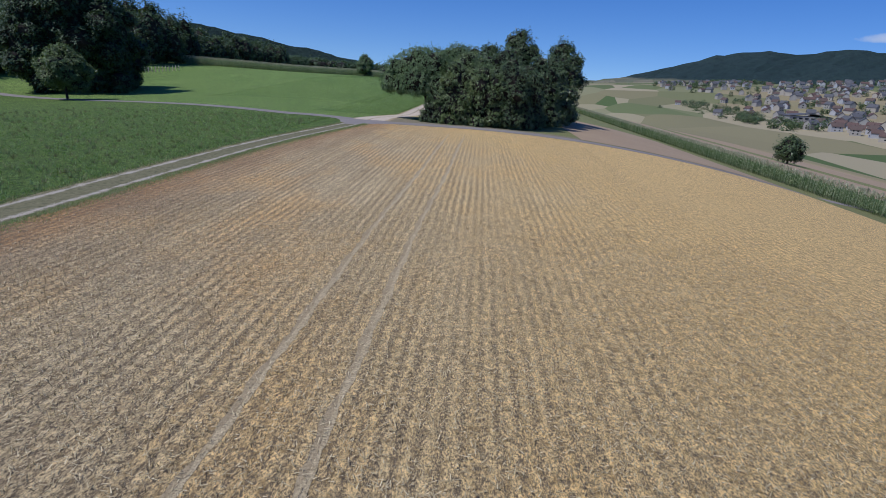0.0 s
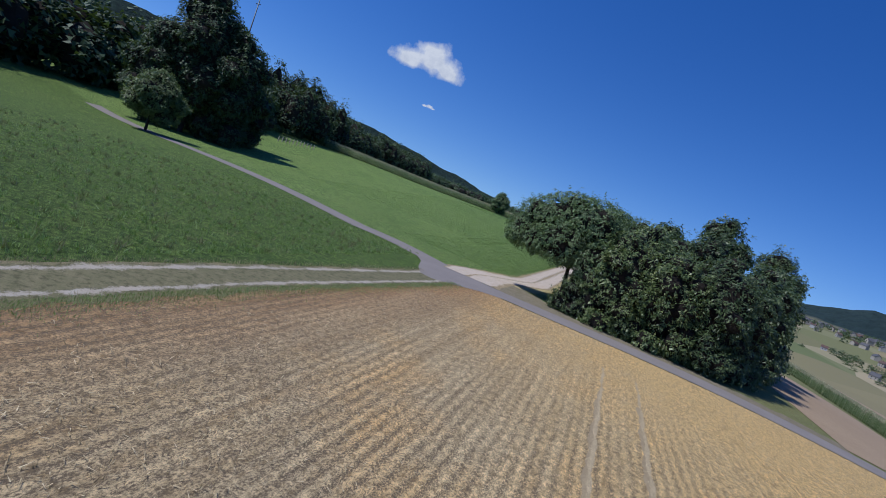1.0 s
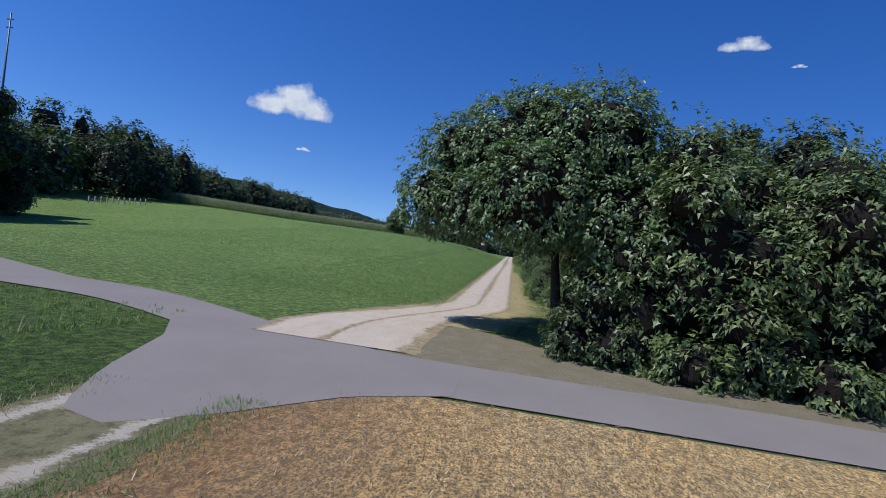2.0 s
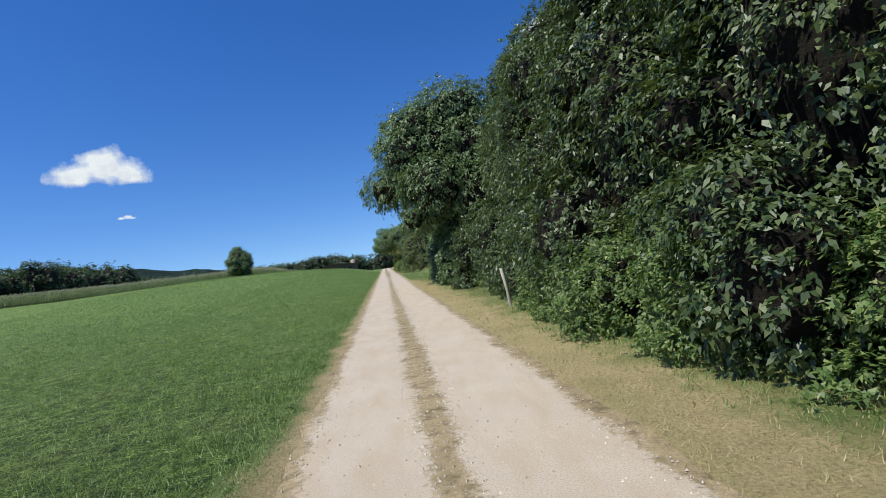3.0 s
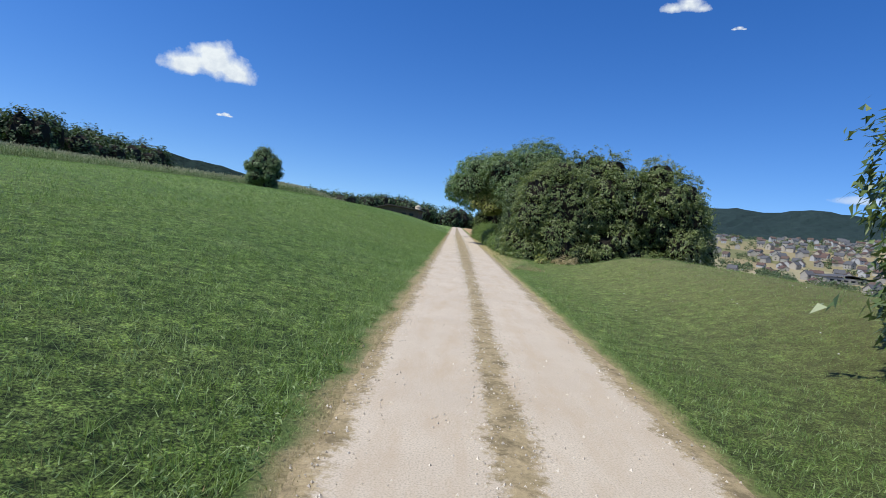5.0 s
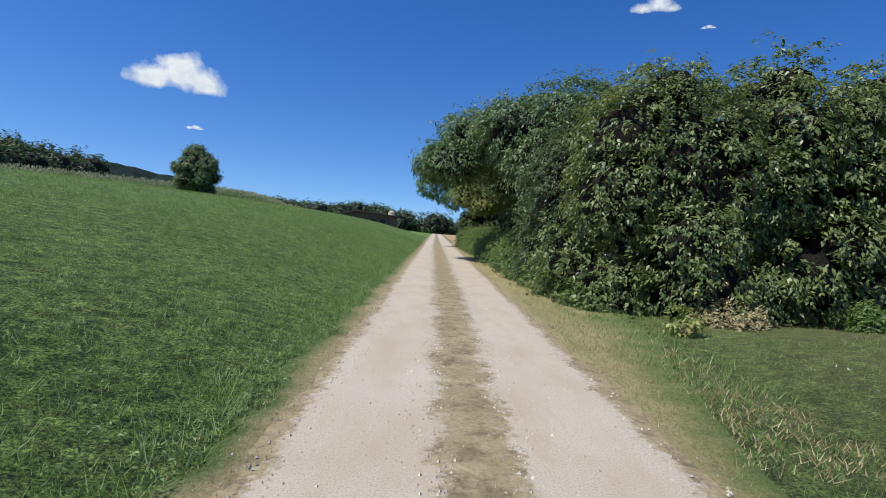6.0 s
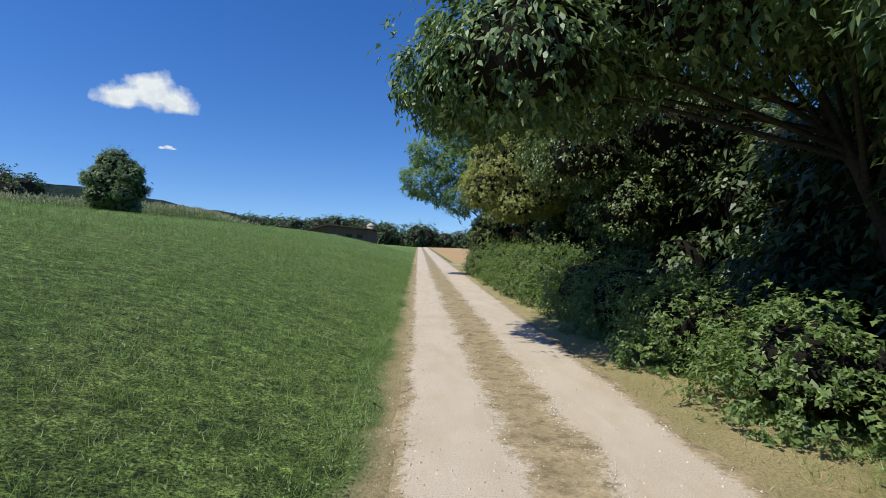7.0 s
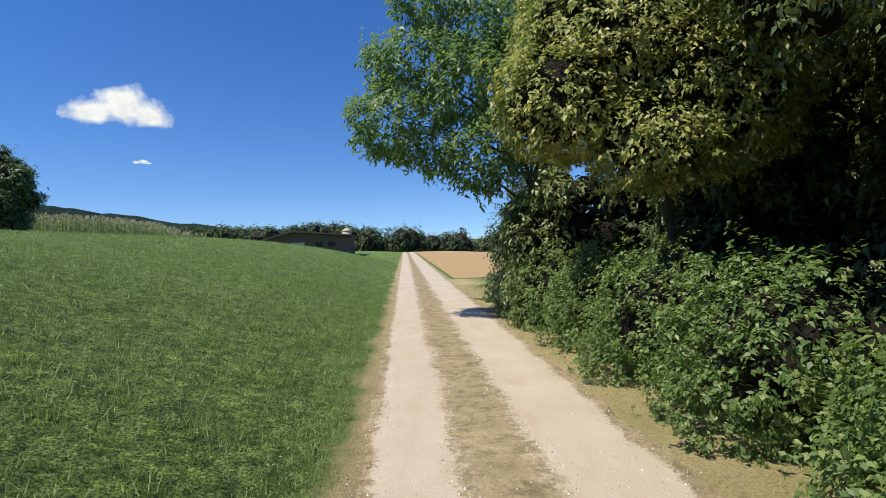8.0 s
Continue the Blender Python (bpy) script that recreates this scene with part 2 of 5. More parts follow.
M_ASPHALT = two_scale("worn_asphalt", (0.25, 0.218, 0.190), (0.30, 0.262, 0.230), (0.195, 0.170, 0.150), 0.35, 60.0, 0.9, 0.3, 0.01)
M_FURROWSHADE = two_scale("furrow_shade", (0.52, 0.40, 0.23), (0.42, 0.32, 0.18), (0.24, 0.18, 0.10), 1.5, 20.0, 0.95, 0.9, 0.05)
M_TRAM = two_scale("flattened_straw", (0.70, 0.55, 0.32), (0.55, 0.43, 0.245), (0.20, 0.148, 0.083), 2.5, 22.0, 0.9, 0.9, 0.05)
M_EDGE = verge_mat("verge_turning_green", (0.56, 0.450, 0.225), (0.43, 0.370, 0.165), (0.27, 0.215, 0.100), (0.18, 0.235, 0.065))
M_LEFTEDGE = verge_mat("dry_gravel_edge", (0.52, 0.415, 0.225), (0.42, 0.335, 0.170), (0.25, 0.195, 0.095), (0.155, 0.220, 0.060), True)
M_PATHEDGE = verge_mat("weedy_path_edge", (0.34, 0.28, 0.16), (0.26, 0.235, 0.115), (0.15, 0.12, 0.06), (0.25, 0.235, 0.105))
M_GOLD = two_scale("ripe_golden_stubble", (0.52, 0.35, 0.17), (0.46, 0.30, 0.14), (0.30, 0.20, 0.10), 0.1, 8.0, 0.95, 0.6, 0.05)
M_SOIL = two_scale("dry_soil", (0.30, 0.245, 0.17), (0.22, 0.19, 0.11), (0.13, 0.115, 0.06), 1.3, 20.0, 0.95, 0.8, 0.05)
M_STALK = leaf_mat("seeding_stalk", (0.16, 0.17, 0.06), (0.26, 0.25, 0.11), (0.36, 0.33, 0.17), 0.7, 0.2)
M_PETAL = two_scale("white_petal", (0.72, 0.72, 0.68), (0.80, 0.80, 0.76), (0.60, 0.58, 0.45), 4.0, 60.0, 0.7, 0.1, 0.005)
M_TASSEL = leaf_mat("maize_tassel", (0.34, 0.32, 0.18), (0.46, 0.43, 0.26), (0.58, 0.54, 0.36), 0.7, 0.2)
M_POST = two_scale("bleached_wood", (0.42, 0.38, 0.32), (0.52, 0.47, 0.40), (0.25, 0.22, 0.18), 3.0, 30.0, 0.9, 0.5, 0.01)
M_BARK = two_scale("bark", (0.065, 0.052, 0.040), (0.10, 0.085, 0.066), (0.03, 0.025, 0.02), 1.2, 18.0, 0.95, 1.0, 0.05)
M_WALNUT = leaf_mat("walnut_leaf", (0.065, 0.120, 0.042), (0.155, 0.235, 0.086), (0.270, 0.335, 0.155), 0.45, 0.22)
M_HAZEL = leaf_mat("hazel_leaf", (0.060, 0.098, 0.029), (0.150, 0.204, 0.062), (0.280, 0.320, 0.126), 0.42)
M_HEDGE = leaf_mat("hedge_leaf", (0.075, 0.112, 0.032), (0.180, 0.228, 0.072), (0.320, 0.345, 0.140), 0.42, 0.3)
# dark leaf colour; on some copse and hedge shrubs it doubles as shade
M_DARKLEAF = leaf_mat("dark_leaf", (0.036, 0.064, 0.022), (0.082, 0.122, 0.042), (0.165, 0.205, 0.082), 0.45)
M_ASH = leaf_mat("ash_leaf", (0.095, 0.19, 0.060), (0.18, 0.295, 0.105), (0.30, 0.41, 0.17), 0.42, 0.5)
M_BRAMBLE = leaf_mat("bramble_leaf", (0.085, 0.15, 0.038), (0.18, 0.265, 0.072), (0.33, 0.385, 0.14), 0.48, 0.4)
# near-black core colour stands in for the shade deep inside crowns
M_DARKCORE = two_scale("dark_core_filler", (0.030, 0.025, 0.018), (0.045, 0.037, 0.028), (0.012, 0.010, 0.008), 1.5, 16.0, 1.0, 1.0, 0.2)
M_YELLOW = leaf_mat("yellowing_leaf", (0.23, 0.28, 0.072), (0.42, 0.43, 0.132), (0.66, 0.58, 0.21), 0.5, 0.42)
M_CORN = leaf_mat("corn_leaf", (0.085, 0.14, 0.045), (0.19, 0.25, 0.10), (0.40, 0.41, 0.23), 0.5)
M_WOOD = leaf_mat("far_wood_leaf", (0.026, 0.054, 0.020), (0.048, 0.088, 0.030), (0.088, 0.134, 0.046), 0.6, 0.15)


def rut_mat(name, stone, stone2, litter, litter2, ruts, half, ragged=0.22, narrow=0.0):
    """Wheel ruts of pale stone in dry litter; ruts: their distance from the middle."""
    m, nt, b = mat(name, 0.95)
    uv = nt.nodes.new("ShaderNodeUVMap")
    uv.uv_map = "along"
    sep = nt.nodes.new("ShaderNodeSeparateXYZ")
    nt.links.new(uv.outputs[0], sep.inputs[0])
    v = coords(nt)
    off = maths(nt, "ABSOLUTE", maths(nt, "SUBTRACT", maths(nt, "ABSOLUTE", sep.outputs["X"]), ruts))
    jag = maths(nt, "ADD", maths(nt, "MULTIPLY", maths(nt, "SUBTRACT", noise_tex(nt, v, 1.1, 3), 0.5), ragged * 1.6),
                maths(nt, "MULTIPLY", maths(nt, "SUBTRACT", noise_tex(nt, v, 14.0, 6, 0.75), 0.5), ragged * 2.2))
    edge = maths(nt, "ADD", off, jag)
    k = nt.nodes.new("ShaderNodeMapRange")
    k.inputs["From Min"].default_value, k.inputs["From Max"].default_value = half - 0.05, half + 0.07
    wid = nt.nodes.new("ShaderNodeMapRange")
    for sock, val in (("From Min", 40.0), ("From Max", 105.0), ("To Min", -narrow), ("To Max", 0.0)):
        wid.inputs[sock].default_value = val
    nt.links.new(sep.outputs["Y"], wid.inputs["Value"])
    nt.links.new(maths(nt, "ADD", edge, wid.outputs[0]), k.inputs["Value"])
    fine = noise_tex(nt, v, 60.0, 6, 0.7)
    st = blend(nt, ramp(nt, noise_tex(nt, v, 0.8, 5), (0.3, stone), (0.7, stone2)), tuple(c * 0.52 for c in stone), ramp(nt, fine, (0.47, (0, 0, 0)), (0.72, (1, 1, 1))))
    st = blend(nt, st, tuple(c * q for c, q in zip(stone, (0.86, 0.80, 0.72))), ramp(nt, noise_tex(nt, coords(nt, 1, 0.3, 1), 2.6, 6, 0.7), (0.46, (0, 0, 0)), (0.70, (0.75, 0.75, 0.75))))
    li = blend(nt, ramp(nt, noise_tex(nt, v, 2.2, 5), (0.3, litter), (0.7, litter2)), tuple(c * 0.45 for c in litter), ramp(nt, noise_tex(nt, v, 24.0, 7, 0.75), (0.45, (0, 0, 0)), (0.72, (1, 1, 1))))
    li = blend(nt, li, tuple(c * 0.4 for c in litter2), ramp(nt, noise_tex(nt, v, 4.5, 5, 0.7), (0.48, (0, 0, 0)), (0.66, (0.75, 0.75, 0.75))))
    nt.links.new(blend(nt, st, li, k.outputs[0]), b.inputs["Base Color"])
    grit = noise_tex(nt, v, 120.0, 4, 0.8)
    col = b.inputs["Base Color"].links[0].from_socket
    col = blend(nt, col, (0.50, 0.47, 0.44), ramp(nt, grit, (0.30, (0.8, 0.8, 0.8)), (0.46, (0, 0, 0))), "MULTIPLY")
    nt.links.new(blend(nt, col, (1.22, 1.22, 1.22), ramp(nt, grit, (0.55, (0, 0, 0)), (0.70, (1, 1, 1))), "MULTIPLY"), b.inputs["Base Color"])
    bump(nt, b, maths(nt, "ADD", fine, grit), 0.45, 0.012)
    return m


M_TRACK = rut_mat("gravel_track_surface", (0.575, 0.475, 0.360), (0.655, 0.555, 0.430), (0.49, 0.380, 0.220), (0.32, 0.250, 0.136), 0.875, 0.625, 0.30)
M_PATH = rut_mat("field_path_surface", (0.50, 0.44, 0.35), (0.42, 0.365, 0.28), (0.245, 0.215, 0.115), (0.165, 0.158, 0.075), 0.84, 0.12, 0.36)


# ---- the lie of the land ----
def smooth(a, b, v):
    u = np.clip((v - a) / (b - a), 0, 1)
    return u * u * (3 - 2 * u)


def land(x, y):
    """Height of the ground, a hillside that climbs to the left and drops to a valley on the right, with a low bank between copse and hedge."""
    x, y = np.asarray(x, float), np.asarray(y, float)
    left = np.clip(-x - 2.5, 0, None)
    up = smooth(20, 150, y)
    rise = 4.45 * (1 - np.exp(-(left / 12.5) ** 1.1)) + 0.03 * np.clip(left - 70, 0, 300)
    behind = 1 - 0.75 * smooth(194, 222, y) * smooth(-44, -30, x)
    h = up * rise * behind
    h = h - (1 - up) * 2.2 * smooth(20, 80, left) + (1 - up) * 0.05 * np.clip(left - 90, 0, 300)
    right = np.clip(x - 8, 0, None)
    brow = np.where(right < 48, 0.0026 * right ** 2, 5.99 + 0.15 * (right - 48))
    h = h - np.minimum(brow, 27.0) + np.clip((x - 330) * 0.07, 0, 40) + np.clip(0.55 * x + 0.83 * y - 850, 0, 520) * 0.07 * smooth(150, 350, x)
    h = h + 1.6 * smooth(3.5, 10.5, x) * (1 - smooth(6, 18, x)) * smooth(62, 86, y) * (1 - smooth(98, 105, y))
    h = h - 0.00016 * np.clip(y - 270, 0, 400) ** 2 * (x > -400) * smooth(-60, -10, x) * (1 - smooth(120, 300, x))
    return h


def mesh_object(name, verts, faces, material, parent=None):
    me = bpy.data.meshes.new(name)
    me.from_pydata(verts, [], faces)
    me.materials.append(material)
    ob = new(name, me)
    ob.parent = parent
    return ob


def soup(name, co, material, sides, parent=None):
    """One mesh of many loose small faces, all with the same number of corners; co: (faces * corners, 3)."""
    n = len(co) // sides
    me = bpy.data.meshes.new(name)
    me.vertices.add(n * sides)
    me.vertices.foreach_set("co", np.ascontiguousarray(co, dtype=np.float32).ravel())
    me.loops.add(n * sides)
    me.loops.foreach_set("vertex_index", np.arange(n * sides, dtype=np.int32))
    me.polygons.add(n)
    me.polygons.foreach_set("loop_start", np.arange(0, n * sides, sides, dtype=np.int32))
    me.update(calc_edges=True)
    me.materials.append(material)
    ob = new(name, me)
    ob.parent = parent
    return ob


def sheet(name, xs, ys, material, lift=0.0, warp=None):
    """A grid laid on the land; warp(u, v) turns grid values into x and y."""
    X, Y = np.meshgrid(np.asarray(xs, float), np.asarray(ys, float))
    U, W = X.copy(), Y.copy()
    if warp:
        X, Y = warp(X, Y)
    Z = land(X, Y) + (lift(U, W) if callable(lift) else lift)
    nx, ny = len(xs), len(ys)
    i = np.arange(nx * ny).reshape(ny, nx)
    f = np.stack([i[:-1, :-1], i[:-1, 1:], i[1:, 1:], i[1:, :-1]], -1).reshape(-1, 4)
    ob = mesh_object(name, np.stack([X, Y, Z], -1).reshape(-1, 3).tolist(), f.tolist(), material)
    uv = ob.data.uv_layers.new(name="along")
    uv.data.foreach_set("uv", np.stack([U.ravel(), W.ravel()], -1)[f.ravel()].astype(np.float32).ravel())
    for p in ob.data.polygons:
        p.use_smooth = True
    return ob


def spread(*parts):
    return np.unique(np.concatenate([np.arange(*p) for p in parts]))


gx = spread((-4000, -400, 300), (-400, -130, 15), (-130, -30, 4), (-30.5, 30, 1.0), (30, 130, 4), (130, 500, 12), (500, 4001, 250))
gy = spread((-3000, -150, 250), (-150, 300, 3.0), (300, 700, 20), (700, 4201, 250))
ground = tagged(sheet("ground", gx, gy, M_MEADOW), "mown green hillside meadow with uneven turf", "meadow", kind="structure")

def path_mid(v):
    """Middle of the field path that runs along the stubble to the lane."""
    return np.interp(v, [-150, -45, -30, -22, -14, -5, 0], [-7.4, -7.2, -7.0, -6.5, -5.6, -4.5, -4.2])


# stubble field in front of the lane, and the tan plots lower down
tagged(sheet("stubble_field", spread((-4.6, 54.1, 1.5)), spread((-140, -0.6, 1.39)), M_STUBBLE, 0.03,
             lambda u, v: (np.where(u < -1.0, path_mid(v) + 1.15 + (u + 4.6) / 3.6 * (-1.0 - path_mid(v) - 1.15), u), v)),
       "harvested straw-coloured stubble field with drill rows", "field", kind="structure")
M_PALEGREEN = two_scale("pale_green_crop", (0.20, 0.235, 0.095), (0.25, 0.265, 0.115), (0.12, 0.145, 0.055), 0.15, 6.0, 0.95, 0.6, 0.05)
M_TAN = two_scale("bare_tan_soil", (0.42, 0.31, 0.19), (0.36, 0.26, 0.16), (0.27, 0.19, 0.115), 0.1, 5.0, 0.95, 0.5, 0.05)
tagged(sheet("tan_field", spread((25.5, 54.1, 1.5)), spread((3.5, 60, 1.5)), M_TAN, 0.03), "bare tan field below the copse", "field", kind="structure")
for a, b, m, lab in ((64, 84, M_PALEGREEN, "pale green strip field"), (84, 118, M_TAN, "tan strip field"), (118, 132, M_MEADOW, "green strip field"),
                     (132, 175, M_TAN, "wide tan strip field"), (175, 200, M_VERGE, "yellowish strip field")):
    tagged(sheet("strip_field", np.linspace(a, b, 5), spread((-120, 700, 12)), m, 0.06), lab + " on the valley slope", "field", kind="structure")
tagged(sheet("far_stubble_field", spread((2.2, 60, 3)), spread((166, 300, 3)), M_GOLD, 0.016), "golden stubble field beyond the hedge", "field", kind="structure")


def smooth_down(a, b, v):
    return smooth(0, 1, (v - a) / (b - a))


def lane_mid(x):
    return 0.8 + 5.0 * smooth_down(0, -14, x) + 0.37 * np.clip(-x - 16, 0, 300)


def track_mid(y):
    """Middle of the gravel track, which bends into the lane at its start."""
    return -3.6 * (1 - smooth(5, 19, y))


tagged(sheet("lane", spread((-86, 64, 1.0)), np.linspace(-1.6, 1.6, 5), M_ASPHALT, 0.036, lambda u, v: (u, lane_mid(u) + v)),
       "narrow worn grey asphalt farm lane", "road", kind="structure")
# paved mouth where the field path and the gravel track meet the lane
MOUTH_X, MOUTH_Y = [-9.6, -8.4, -7.2, -6.2, -5.2, -4.2, -3.0, -1.4, 0.6], [4.0, 2.6, 0.6, -2.6, -4.7, -5.0, -3.9, -1.9, -0.7]
tagged(sheet("lane_mouth", np.linspace(-9.6, 0.6, 35), np.linspace(0, 1, 6), M_ASPHALT, 0.042,
             lambda u, v: (u, np.interp(u, MOUTH_X, MOUTH_Y) + (lane_mid(u) - np.interp(u, MOUTH_X, MOUTH_Y)) * v)),
       "widened asphalt junction of the farm lane", "road", kind="structure")


def wob(v, k, amp=0.12):
    """A ragged edge."""
    return amp * (np.sin(v * 1.7 + k) + 0.7 * np.sin(v * 4.1 + 2.3 * k) + 0.5 * np.sin(v * 9.7 + k * 5) + 0.35 * np.sin(v * 0.37 + k * 3))


def band(name, left, right, ys, material, lift, label, category="track", cols=3):
    """A ribbon along y between two edges, given as functions of y."""
    def warp(u, v):
        return left(v) + (right(v) - left(v)) * u, v
    return tagged(sheet(name, np.linspace(0, 1, cols), ys, material, lift, warp), label, category, kind="structure")


TRACK_Y = spread((2.8, 290, 0.4))


def strip_edges(v):
    """Left and right edge of the grass strip between the ruts."""
    return (np.interp(v, [20, 30, 60, 90, 98, 110, 130, 145, 200], [-0.16, -0.28, -0.27, -0.20, -0.33, -0.42, -0.55, -0.62, -0.5]),
            np.interp(v, [20, 30, 60, 90, 98, 110, 130, 145, 200], [-0.02, 0.18, 0.11, 0.17, 0.34, 0.43, 0.42, 0.32, 0.2]))


def track_warp(u, v):
    """Ruts and grass strip of the track, from their even spacing u to one fitted to the camera's view."""
    lo, hi = strip_edges(v)
    x = np.where(u < -0.25, lo + (u + 0.25) * (lo + 1.46) / 1.25, np.where(u > 0.25, hi + (u - 0.25) * (1.52 - hi) / 1.25, lo + (hi - lo) * (u + 0.25) / 0.5))
    return x * (1 + 0.45 * (1 - smooth(5, 12, v))) + track_mid(v) + (np.abs(u) > 1.65) * wob(v, 3, 0.045), v



tagged(sheet("gravel_track", [-1.80, -1.5, -1.2, -0.875, -0.55, -0.25, -0.1, 0.1, 0.25, 0.55, 0.875, 1.2, 1.5, 1.80], TRACK_Y, M_TRACK, lambda u, v: 0.05 - 0.026 * (np.abs(u) > 1.7), track_warp),
       "pale compacted gravel farm track with two wheel ruts and a dry grass strip", "track", kind="structure")


def strip_half(v):
    lo, hi = strip_edges(v)
    return (hi - lo) * 0.38


band("left_verge", lambda v: track_mid(v) - 1.45 - (0.55 + 0.5 * (1 - smooth(14, 34, v)) + wob(v, 21, 0.10)), lambda v: track_mid(v) - 1.45, spread((9, 290, 0.2)), M_LEFTEDGE, 0.032, "narrow dry edge between gravel and meadow", "verge", 4)
band("right_verge", lambda v: 1.5 + track_mid(v), lambda v: 2.0 + (1.9 + wob(v, 8, 0.25)) * smooth(9, 19, v) * (1 - smooth(60, 78, v)), spread((9, 78.01, 0.15)), M_EDGE, 0.03, "sun-dried grass verge at the foot of the copse", "verge", 4)
band("hedge_verge", lambda v: 1.5 + 0 * v, lambda v: 2.05 + (2.15 + wob(v, 10, 0.12)) * smooth(95, 106, v), spread((78, 165, 0.15)), M_EDGE, 0.03, "sun-dried grass verge at the foot of the hedge", "verge", 4)


tagged(sheet("lane_verge", spread((-2.0, 26, 0.5)), np.linspace(0, 1, 4), M_SOIL, 0.022, lambda u, v: (u, lane_mid(u) + 1.5 + v * (2.4 + 4.2 * (1 - smooth(0.5, 6, u)) + wob(u, 14, 0.2)))),
       "bare litter-strewn strip between lane and copse", "verge", kind="structure")
PATH_Y = spread((-140, -2.4, 0.25))
band("path_verge", lambda v: path_mid(v) - 1.25 + wob(v, 11, 0.06), lambda v: path_mid(v) + 1.55 + wob(v, 12, 0.10), PATH_Y, M_PATHEDGE, 0.035, "weedy dry verge along the field path", "verge", 5)
tagged(sheet("field_path", np.linspace(-1.15, 1.15, 8), PATH_Y, M_PATH, 0.040, lambda u, v: (u + path_mid(v) + (np.abs(u) > 1.1) * wob(v, 13, 0.1), v)),
       "earth field path with two pale ruts", "track", kind="structure")
def tram(v, o):
    return o + 0.4 * smooth(-52, -30, v) + 0.25 * smooth(-30, -8, v)


for k, o in ((19, 7.42), (21, 9.25)):
    band("tramline", lambda v, o=o, k=k: tram(v, o) - 0.07 + wob(v, k, 0.03), lambda v, o=o, k=k: tram(v, o) + 0.06 + wob(v, k + 1, 0.03), spread((-140, -9, 0.25)), M_TRAM, 0.038,
         "flattened pale wheel line through the stubble", "field")
    # flat dark strip stands in for the shaded side of the wheel rut
    band("furrow_shade_strip", lambda v, o=o, k=k: tram(v, o) - 0.18 + wob(v, k + 2, 0.04), lambda v, o=o, k=k: tram(v, o) - 0.06 + wob(v, k, 0.03), spread((-140, -14, 0.25)), M_FURROWSHADE, 0.034,
         "flat dark strip painted as rut shade beside the wheel line", "field")


# ---- plants ----
def lumps(c, lam, shift):
    """Smooth waves through space, -1 to 1, with a wavelength of about lam."""
    f = 2 * math.pi / lam
    w = c * f + np.asarray(shift)
    return (np.sin(w[:, 0] + 1.3 * np.sin(w[:, 2])) + np.sin(w[:, 1] * 1.13 + 1.1 * np.sin(w[:, 0] * 0.8)) + np.sin(w[:, 2] * 1.27 + np.sin(w[:, 1]))) / 3


def unit(v):
    return v / (np.linalg.norm(v, axis=1, keepdims=True) + 1e-9)


